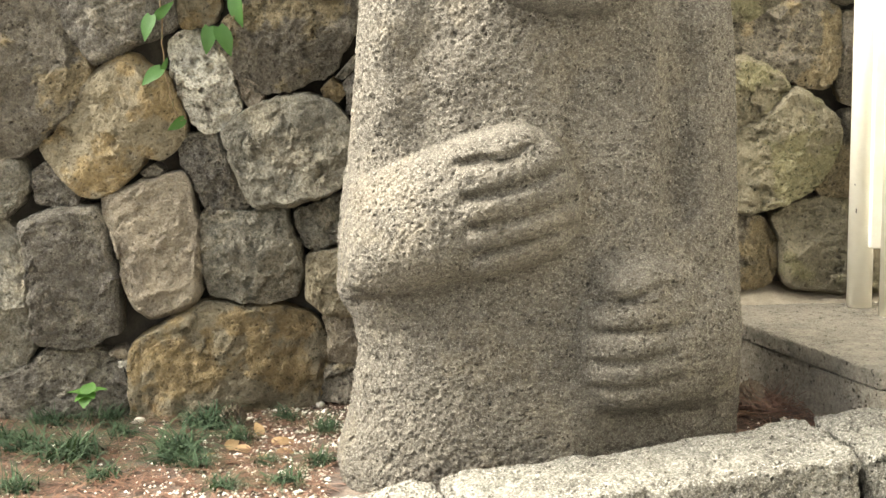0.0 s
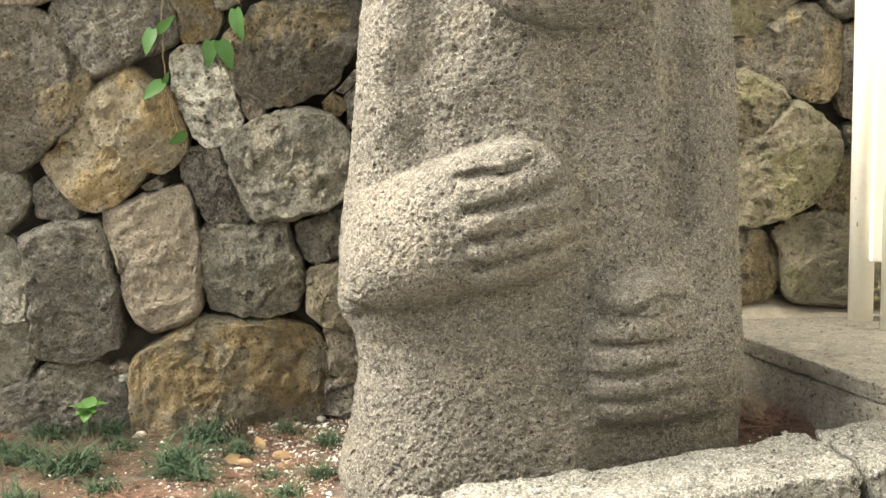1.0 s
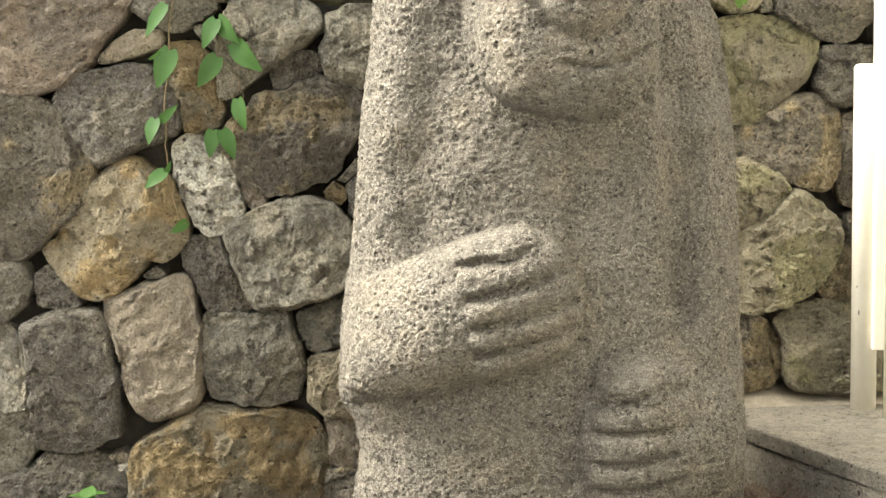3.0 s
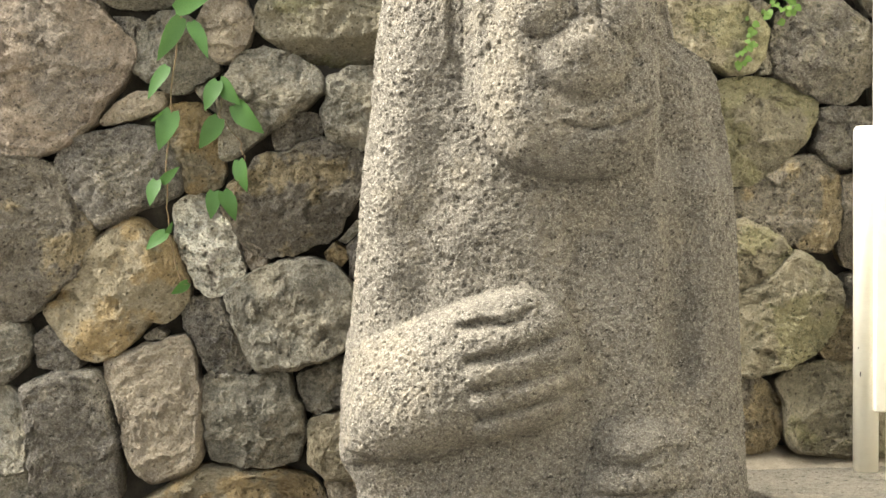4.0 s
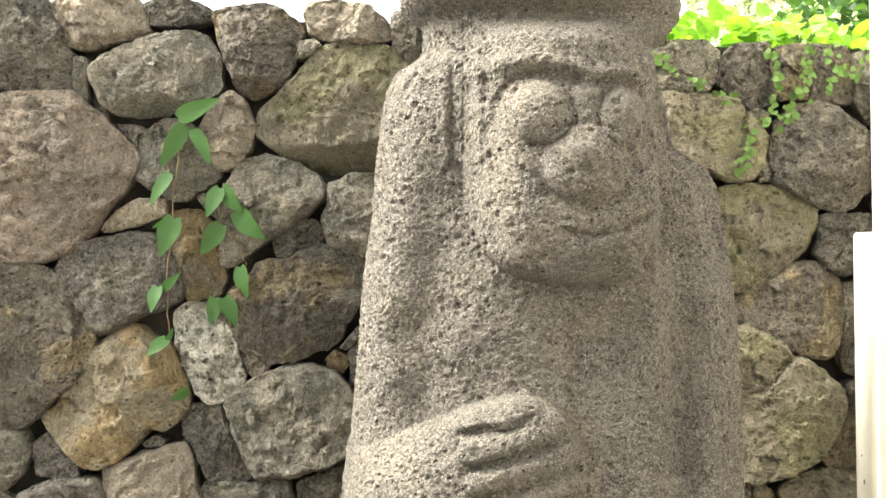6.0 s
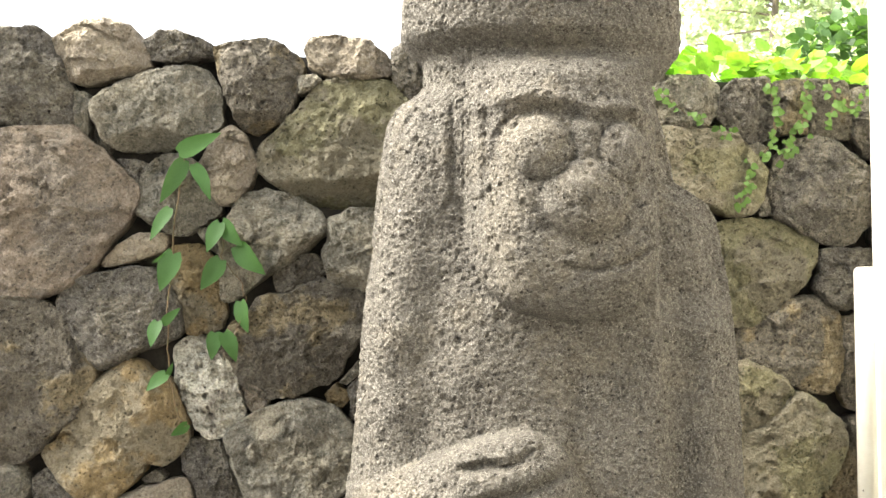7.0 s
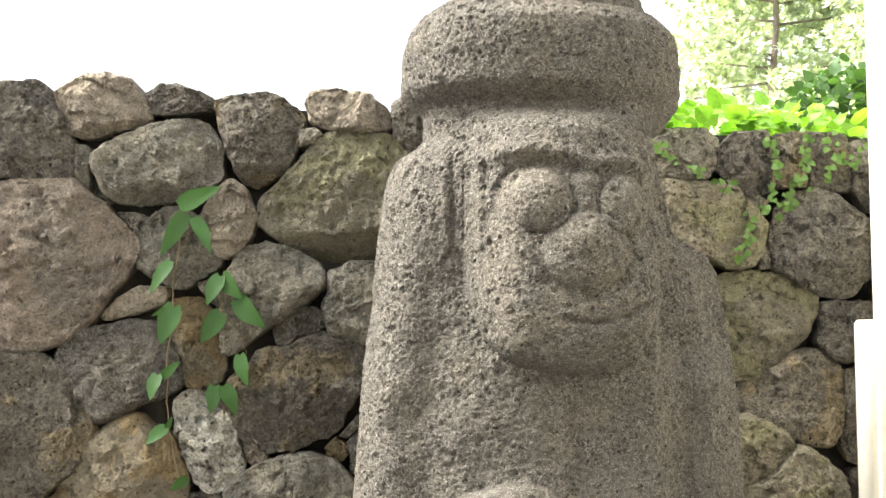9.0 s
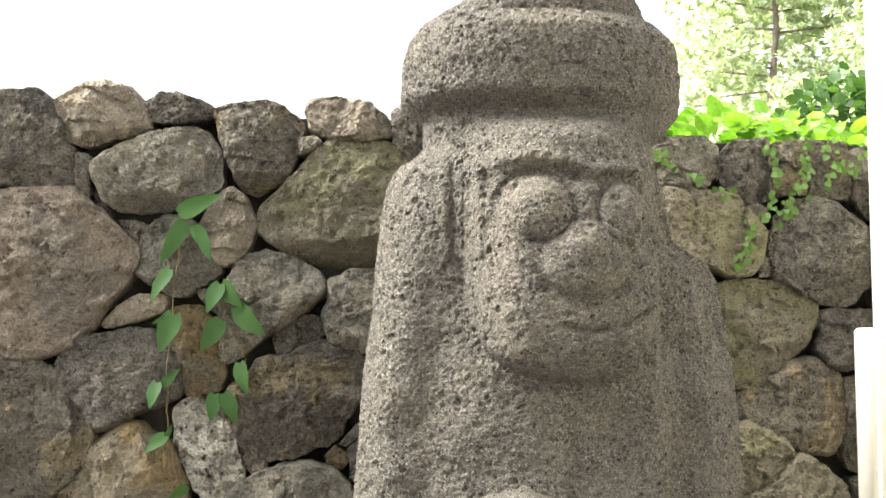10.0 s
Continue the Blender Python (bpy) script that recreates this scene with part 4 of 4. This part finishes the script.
def stem_mesh(name, points, r, material, seed=0):
    """A thin winding stem through points."""
    rn = random.Random(seed)
    pts = []
    for a, b in zip(points[:-1], points[1:]):
        for k in range(6):
            q = Vector(a).lerp(Vector(b), k / 6)
            pts.append(q + Vector((rn.uniform(-1, 1), rn.uniform(-1, 1), rn.uniform(-1, 1))) * 0.004)
    pts.append(Vector(points[-1]))
    bm = bmesh.new()
    loops = []
    for q in pts:
        loops.append([bm.verts.new(q + Vector((r * math.cos(a), r * math.sin(a), 0))) for a in (0, 1.26, 2.51, 3.77, 5.03)])
    for lo, hi in zip(loops[:-1], loops[1:]):
        for k in range(5):
            bm.faces.new((lo[k], lo[(k + 1) % 5], hi[(k + 1) % 5], hi[k])).smooth = True
    return shape_mesh(name, bm, material)


def hang_leaf(me, parent, x, z, off, length, turn, tip=25.0, roll=0.0):
    """A leaf in front of the wall: turn is the way of its tip from straight down, in degrees, to the right; tip lifts it off the wall."""
    ob = new("leaf", me)
    ob.parent = parent
    m = Matrix.Rotation(radians(-turn), 4, 'Y') @ Matrix.Rotation(radians(-90 - tip), 4, 'X') @ Matrix.Rotation(radians(180 + roll), 4, 'Y')
    ob.matrix_basis = Matrix.Translation((x, wall_y(x) - off, z)) @ m @ Matrix.Scale(length, 4)
    return ob


broad = shape_mesh("leaf", leaf_shape(0.58, 0.25), VINE_LEAF)
narrow = shape_mesh("leaf", leaf_shape(0.38, 0.2, 0.02), VINE_LEAF)
vine = tagged(new("climbing_vine"), "green climbing vine with pointed leaves on the stone wall", "vine")


def on_wall(points, off):
    return [(x, wall_y(x) - off, z) for x, z in points]


part_mesh("stem", stem_mesh("stem", on_wall([(-0.705, 1.58), (-0.728, 1.451), (-0.741, 1.299), (-0.753, 1.177), (-0.751, 1.039), (-0.747, 0.948), (-0.72, 0.85), (-0.70, 0.835)], 0.085), 0.0022, STEM, 1), vine)
part_mesh("stem", stem_mesh("stem", on_wall([(-0.594, 1.391), (-0.613, 1.299), (-0.56, 1.22), (-0.545, 1.17), (-0.575, 1.077)], 0.085), 0.0016, STEM, 2), vine)
for me, x, z, length, turn, tip in (
        (narrow, -0.726, 1.573, 0.149, 111, 30), (narrow, -0.710, 1.554, 0.145, -26, 15), (narrow, -0.685, 1.542, 0.125, 32, 25), (narrow, -0.747, 1.423, 0.113, -34, 15),
        (broad, -0.615, 1.382, 0.092, -28, 15), (broad, -0.609, 1.385, 0.095, 35, 20), (broad, -0.570, 1.321, 0.120, 40, 20), (broad, -0.614, 1.283, 0.104, -31, 15),
        (broad, -0.737, 1.301, 0.117, -19, 18), (narrow, -0.757, 1.295, 0.048, -55, 30), (narrow, -0.767, 1.110, 0.078, 129, 30), (broad, -0.779, 1.116, 0.077, -18, 25),
        (broad, -0.560, 1.169, 0.094, 7, 12), (broad, -0.628, 1.085, 0.080, -4, 20), (broad, -0.604, 1.085, 0.092, 30, 15), (broad, -0.757, 0.975, 0.075, -53, 30),
        (narrow, -0.754, 0.970, 0.044, 151, 20), (broad, -0.700, 0.839, 0.058, -50, 25)):
    hang_leaf(me, vine, x, z, 0.085, length * 0.92, turn, tip, 30 * math.sin(50 * x + 9 * z))

# ivy on the wall's top, with strands that hang down its face
rn = random.Random(9)
small = shape_mesh("leaf", leaf_shape(1.0, 0.1, 0.16), IVY_LEAF)
# same ivy leaf in darker greens: shade on the hanging strands, put into colour
shaded_ivy = shape_mesh("leaf", leaf_shape(1.0, 0.1, 0.16), leaf_material("shaded_ivy_leaf", (0.06, 0.115, 0.02), (0.105, 0.18, 0.035), 0.25))
ivy = tagged(new("ivy"), "bright green ivy hanging over the top of the wall", "ivy")
for seed, (pts, count) in enumerate((
        (((0.583, 1.773), (0.656, 1.721), (0.737, 1.674), (0.827, 1.640)), 22),
        (((0.920, 1.798), (0.939, 1.734), (0.945, 1.645), (0.884, 1.555), (0.853, 1.490), (0.834, 1.439)), 48),
        (((1.024, 1.808), (1.053, 1.735), (1.018, 1.670), (0.979, 1.613), (0.960, 1.569)), 46),
        (((1.104, 1.810), (1.124, 1.753), (1.099, 1.671)), 14),
        (((1.214, 1.771), (1.174, 1.718), (1.120, 1.736)), 12))):
    part_mesh("stem", stem_mesh("stem", on_wall(pts, 0.065), 0.0018, STEM, 20 + seed), ivy)
    for k in range(count):
        t = (k + rn.random()) / count * (len(pts) - 1)
        a, b = pts[int(t)], pts[int(t) + 1]
        f = t - int(t)
        x, z = a[0] + (b[0] - a[0]) * f, a[1] + (b[1] - a[1]) * f
        hang_leaf(shaded_ivy, ivy, x + rn.gauss(0, 0.012), z + rn.gauss(0, 0.01), rn.uniform(0.06, 0.09), rn.uniform(0.013, 0.024), rn.uniform(-80, 80), rn.uniform(0, 45), rn.uniform(-25, 25))


def leaf_cloud(name, spots, shape, material, label, category):
    """Many leaves as one mesh: spots hold a place, a length and three turns."""
    vs, fs, start = [], [], 0
    base = np.array([v.co[:] for v in shape.vertices])
    polys = [list(q.vertices) for q in shape.polygons]
    for place, length, turns in spots:
        m = np.array(Euler([radians(a) for a in turns]).to_matrix()) * length
        vs.append(base @ m.T + np.array(place))
        fs.extend([[v + start for v in q] for q in polys])
        start += len(base)
    ob = new(name, mesh_from(name, np.vstack(vs), fs, material))
    return tagged(ob, label, category, "", "stuff")


spots = []
for k in range(520):
    x = rn.uniform(0.45, 2.2)
    up = rn.random() ** 1.5 * 0.075 + (0.03 if rn.random() < 0.12 else 0)
    spots.append(((x, wall_y(x) + rn.uniform(-0.05, 0.35), 1.815 + up + 0.02 * math.sin(9 * x)), rn.uniform(0.032, 0.072), (rn.uniform(-10, 75), rn.uniform(-40, 40), rn.uniform(0, 360))))
leaf_cloud("wall_top_ivy", spots, small, IVY_LEAF, "bright yellow-green ivy covering the top of the wall", "ivy")
spots = []
for k in range(620):
    a, b, c = rn.gauss(0, 0.12), rn.gauss(0, 0.12), rn.random()
    spots.append(((1.27 + a * 1.2, wall_y(1.27) + 0.4 + b, 1.84 + c * 0.24 * math.exp(-(a / 0.2) ** 2)), rn.uniform(0.025, 0.045), (rn.uniform(-20, 80), rn.uniform(-40, 40), rn.uniform(0, 360))))
leaf_cloud("bush", spots, small, IVY_DARK, "dark green leafy bush behind the top of the wall", "bush")


# ---- pines far behind the wall, their needles paled for haze ----
def pine_tree(x, y, height, radius, seed):
    rn = random.Random(seed)
    tree = tagged(new("pine_tree"), "tall pine tree behind the wall, needles paled to imitate haze", "tree", "pines behind the wall")
    tree.location = (x, y, -0.14)
    bm = bmesh.new()

    def rod(a, b, r0, r1, sides=7):
        a, b = Vector(a), Vector(b)
        q = (b - a).to_track_quat("Z", "Y")
        loops = [[bm.verts.new(c + q @ Vector((r * math.cos(t), r * math.sin(t), 0))) for t in np.linspace(0, 6.283, sides, endpoint=False)] for c, r in ((a, r0), (b, r1))]
        for k in range(sides):
            bm.faces.new((loops[0][k], loops[0][(k + 1) % sides], loops[1][(k + 1) % sides], loops[1][k])).smooth = True

    pts = [Vector((0.12 * math.sin(k * 1.3 + seed), 0.12 * math.cos(k + seed), height * k / 8)) for k in range(9)]
    for k in range(8):
        rod(pts[k], pts[k + 1], 0.12 * (1 - k / 9), 0.12 * (1 - (k + 1) / 9))
    quads, faces = [], []
    for k in range(70):
        f = rn.uniform(0.12, 1.0)
        base = pts[int(f * 7.99)].lerp(pts[int(f * 7.99) + 1], f * 7.99 % 1)
        a = rn.uniform(0, 6.283)
        reach = radius * (1.05 - 0.6 * f) * rn.uniform(0.6, 1.1)
        tip = base + Vector((math.cos(a) * reach, math.sin(a) * reach, reach * rn.uniform(-0.05, 0.35)))
        rod(base, tip, 0.025, 0.006, 5)
        for n in range(44):
            s = rn.uniform(0.25, 1.05)
            c = base.lerp(tip, s) + Vector((rn.gauss(0, 0.32), rn.gauss(0, 0.32), rn.gauss(0.05, 0.2)))
            for w in range(15):
                d = Vector((rn.gauss(0, 1), rn.gauss(0, 1), rn.gauss(0.3, 0.8))).normalized() * rn.uniform(0.08, 0.17)
                o = d.orthogonal().normalized() * 0.030
                i = len(quads)
                quads += [c - o, c + o, c + d + o * 0.4, c + d - o * 0.4]
                faces.append([i, i + 1, i + 2, i + 3])
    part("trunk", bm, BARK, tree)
    part_mesh("crown", mesh_from("crown", [v[:] for v in quads], faces, HAZY_PINE, False), tree)
    return tree


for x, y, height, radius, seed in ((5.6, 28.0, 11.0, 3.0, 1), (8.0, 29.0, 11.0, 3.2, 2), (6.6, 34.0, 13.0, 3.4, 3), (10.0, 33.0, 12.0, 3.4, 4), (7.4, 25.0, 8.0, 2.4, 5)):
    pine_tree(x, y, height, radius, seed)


# ---- on the soil bed ----
def grass_tuft(seed, blades, height):
    rn = random.Random(seed)
    vs, fs = [], []
    for k in range(blades):
        a, lean, h, w = rn.uniform(0, 6.283), rn.uniform(0.7, 1.9), height * rn.uniform(0.5, 1.1), rn.uniform(0.0022, 0.004)
        o = Vector((rn.gauss(0, 0.026), rn.gauss(0, 0.026), -0.004))
        d = Vector((math.cos(a), math.sin(a), 0))
        side = Vector((-d.y, d.x, 0))
        i = len(vs)
        for j in range(5):
            s = j / 4
            c = o + d * (lean * h * s * s * 0.8) + Vector((0, 0, h * (s - 0.45 * lean * s * s)))
            vs += [c - side * w * (1 - 0.85 * s), c + side * w * (1 - 0.85 * s)]
        for j in range(4):
            fs.append([i + 2 * j, i + 2 * j + 1, i + 2 * j + 3, i + 2 * j + 2])
    return mesh_from("grass_tuft", [v[:] for v in vs], fs, GRASS)


def ground_z(x, y):
    q = np.array([[x, y, 0.0]])
    return float(soil_z(x, y) + (0.012 * fractal(q, 0.25, 3, 21) + 0.006 * fractal(q, 0.04, 2, 22))[0])


tufts = [grass_tuft(60 + k, 110, 0.115) for k in range(4)]
for k, (x, y, size) in enumerate(((-1.091, 4.115, 1.1), (-0.95, 4.039, 1.25), (-0.94, 4.10, 1.0), (-0.691, 4.089, 1.25), (-0.68, 4.02, 0.9), (-0.634, 4.363, 1.05), (-0.66, 4.33, 0.8), (-0.925, 4.39, 0.8),
                                  (-0.836, 3.87, 0.75), (-0.527, 3.788, 0.7), (-0.312, 3.989, 0.7), (-0.31, 4.277, 0.75), (-0.381, 3.815, 0.75), (-0.62, 3.965, 0.7), (-1.02, 3.779, 0.85),
                                  (-0.43, 4.40, 0.6), (-0.547, 4.222, 0.75), (-0.45, 3.99, 0.5), (-1.16, 4.2, 0.9), (-1.08, 4.37, 0.8), (-0.86, 4.25, 0.7), (-1.03, 4.41, 0.7), (-1.2, 4.0, 0.9))):
    ob = new("grass_tuft", tufts[k % 4])
    ob.matrix_basis = Matrix.Translation((x, y, ground_z(x, y))) @ Matrix.Rotation(k * 1.7, 4, 'Z') @ Matrix.Diagonal((size, size, size, 1))
    tagged(ob, "low tuft of dark green grass blades on the soil", "grass", "grass tufts")

seedling = tagged(new("seedling"), "small bright green seedling growing in front of the wall", "plant")
seedling.location = (-0.97, 4.33, ground_z(-0.97, 4.33))
part_mesh("stem", stem_mesh("stem", [(0, 0, -0.01), (0.002, 0, 0.04), (0.004, -0.005, 0.10)], 0.0018, GRASS, 4), seedling)
sprout = shape_mesh("leaf", leaf_shape(0.95, 0.2, 0.12), leaf_material("seedling_leaf", (0.06, 0.14, 0.03), (0.09, 0.18, 0.04)))
for turn, tip, length in ((5, 25, 0.058), (175, 15, 0.055), (265, -30, 0.045), (310, 5, 0.04), (80, 40, 0.05), (220, -10, 0.04)):
    ob = new("leaf", sprout)
    ob.parent = seedling
    ob.matrix_basis = Matrix.Translation((0.004, -0.005, 0.10)) @ Matrix.Rotation(radians(turn - 90), 4, 'Z') @ Matrix.Rotation(radians(tip), 4, 'X') @ Matrix.Scale(length, 4)

# dry leaves
dry = shape_mesh("dry_leaf", leaf_shape(0.5, 0.7, 0.0), DRYLEAF)
for x, y, length, turn, tip, roll in ((-0.556, 4.115, 0.085, 70, 35, 15), (-0.50, 4.10, 0.08, 160, 25, -20), (-0.49, 4.25, 0.075, 100, 50, 10), (-0.45, 4.17, 0.09, 5, 20, 25), (-0.50, 4.17, 0.09, 200, 15, 10),
                                      (-0.449, 3.815, 0.10, 25, 12, -15), (-0.47, 4.07, 0.07, -75, 30, 10), (-0.43, 4.10, 0.075, -20, 15, 20), (-0.585, 4.08, 0.07, 215, 12, 5)):
    ob = new("dry_leaf", dry)
    ob.matrix_basis = Matrix.Translation((x, y, ground_z(x, y) + 0.006)) @ Matrix.Rotation(radians(turn - 90), 4, 'Z') @ Matrix.Rotation(radians(tip), 4, 'X') @ Matrix.Rotation(radians(roll), 4, 'Y') @ Matrix.Scale(length * 0.8, 4)
    tagged(ob, "curled yellow-brown fallen leaf lying on the soil", "leaf", "fallen leaves")

# pine cone of overlapping scales
bm = bmesh.new()
for k in range(70):
    a, f = k * 2.4, k / 70
    r = 0.026 * math.sin(math.pi * (0.12 + 0.85 * f)) + 0.003
    c = Vector((r * math.cos(a), r * math.sin(a), 0.062 * f))
    d, s = Vector((math.cos(a), math.sin(a), 0.35)) * 0.011, Vector((-math.sin(a), math.cos(a), 0)) * 0.006
    q = [bm.verts.new(v) for v in (c - d * 0.6 - s * 0.6, c - d * 0.6 + s * 0.6, c + d * 0.6 + s, c + d, c + d * 0.6 - s, c - Vector((0, 0, 0.006)))]
    bm.faces.new(q[:5])
    for n in range(5):
        bm.faces.new((q[(n + 1) % 5], q[n], q[5]))
cone = part("pine_cone", bm, simple("cone_scale", (0.10, 0.075, 0.05), (0.2, 0.16, 0.11), 50.0), None)
cone.matrix_basis = Matrix.Translation((-0.60, 4.35, ground_z(-0.60, 4.35) + 0.028)) @ Euler((radians(80), 0, radians(70))).to_matrix().to_4x4()
tagged(cone, "dark brown open pine cone lying in the grass", "pine cone", "pine cones")
corner_cone = copy_thing(cone, Matrix.Translation((0.80, 4.22, ground_z(0.80, 4.22) + 0.03)) @ Euler((radians(70), 0, radians(20))).to_matrix().to_4x4())
tagged(corner_cone, "dark brown pine cone in the corner by the platform", "pine cone", "pine cones")
vs, fs = [], []
rn = random.Random(77)
for k in range(170):
    c = Vector((0.84 + rn.gauss(0, 0.05), 4.16 + rn.gauss(0, 0.06), ground_z(0.84, 4.16) + rn.uniform(0.0, 0.03)))
    d = Vector((rn.gauss(0, 1), rn.gauss(0, 1), abs(rn.gauss(0.1, 0.35)))).normalized() * rn.uniform(0.06, 0.11)
    o = d.orthogonal().normalized() * 0.0012
    i = len(vs)
    vs += [c - o, c + o, c + d + o * 0.5, c + d - o * 0.5]
    fs.append([i, i + 1, i + 2, i + 3])
heap = new("needle_heap", mesh_from("needle_heap", [v[:] for v in vs], fs, NEEDLE, False))
tagged(heap, "loose heap of reddish dry pine needles beside the platform", "pine needles", "", "stuff")


def litter(name, count, make, material, label, category, seed):
    rn = random.Random(seed)
    vs, fs = [], []
    while count > 0:
        x, y = rn.uniform(-1.5, 1.0), rn.uniform(3.35, 4.75)
        if y < kerb_back(x) + 0.02 and x > -0.5 or y > wall_y(x) or (-0.27 < x < 0.72 and 3.68 < y < 4.3):
            continue
        if make(rn, x, y, vs, fs):
            count -= 1
    ob = new(name, mesh_from(name, [tuple(v) for v in vs], fs, material, False))
    return tagged(ob, label, category, "", "stuff")


def needle(rn, x, y, vs, fs):
    if y > 4.42 and rn.random() < 0.6:
        return False
    a, h, w = rn.uniform(0, 6.283), rn.uniform(0.03, 0.06), rn.uniform(0.0009, 0.0016)
    z = ground_z(x, y) + rn.uniform(0.003, 0.012)
    d, s = Vector((math.cos(a), math.sin(a), rn.uniform(-0.12, 0.12))), Vector((-math.sin(a), math.cos(a), 0))
    for k in (0, 1):
        d2 = (d + s * rn.uniform(-0.15, 0.15)).normalized()
        i, c = len(vs), Vector((x, y, z)) - d2 * h * 0.5
        vs.extend([c - s * w, c + s * w, c + d2 * h + s * w + Vector((0, 0, 0.003)), c + d2 * h - s * w + Vector((0, 0, 0.003)), c + d2 * 2 * h + s * w * 0.5, c + d2 * 2 * h - s * w * 0.5])
        fs.extend([[i, i + 1, i + 2, i + 3], [i + 3, i + 2, i + 4, i + 5]])
    return True


def pebble(rn, x, y, vs, fs):
    near = max(0.0, 1 - abs(x + 0.36) / 0.5)
    if rn.random() > 0.10 + 0.9 * near ** 1.5:
        return False
    r = rn.uniform(0.0025, 0.006) * (1.8 if rn.random() < 0.06 else 1)
    z = ground_z(x, y) + r * 0.5
    i = len(vs)
    for dx, dy, dz in ((1, 0, 0), (0.3, 0.95, 0), (-0.8, 0.6, 0), (-0.8, -0.6, 0), (0.3, -0.95, 0), (0.2, 0.1, 0.8), (-0.2, -0.1, -0.8)):
        vs.append((x + r * dx * rn.uniform(0.7, 1.3), y + r * dy * rn.uniform(0.7, 1.3), z + r * dz * rn.uniform(0.7, 1.1)))
    for k in range(5):
        fs.extend([[i + k, i + (k + 1) % 5, i + 5], [i + (k + 1) % 5, i + k, i + 6]])
    return True


litter("pine_needles", 4200, needle, NEEDLE, "reddish brown fallen pine needles on the soil", "pine needles", 71)
litter("gravel", 3000, pebble, PEBBLE, "scattered small white gravel on the soil", "gravel", 72)
for x, y, r in ((-0.835, 4.38, 0.016), (-0.335, 4.40, 0.012), (-0.35, 4.55, 0.014), (-0.99, 4.02, 0.013), (-0.37, 4.60, 0.02)):
    bm = bmesh.new()
    bmesh.ops.create_icosphere(bm, subdivisions=2, radius=r)
    for v in bm.verts:
        v.co *= 1 + 0.25 * noise.noise(v.co * 60 + Vector((x * 9, 0, 0)))
        v.co.z *= 0.7
    for f in bm.faces:
        f.smooth = True
    ob = part("pebble", bm, PEBBLE, None)
    ob.location = (x, y, ground_z(x, y) + r * 0.45)
    tagged(ob, "rounded white pebble lying on the soil", "pebble", "white pebbles")

# unseen plain walls, added beside the platform and behind the camera to cut skylight
bm = prism([(2.7, -4.0), (3.0, -4.0), (3.0, 5.2), (2.7, 5.2)], -0.14, 4.2)
tagged(part("skylight_block_east", bm, PLASTER, None), "plain pale plaster wall, unseen, added to block low sky light", "wall", "", "structure")
bm = prism([(-2.5, -4.3), (3.0, -4.3), (3.0, -4.0), (-2.5, -4.0)], -0.14, 5.0)
tagged(part("skylight_block_south", bm, PLASTER, None), "plain pale plaster wall, unseen, added to block low sky light", "wall", "", "structure")
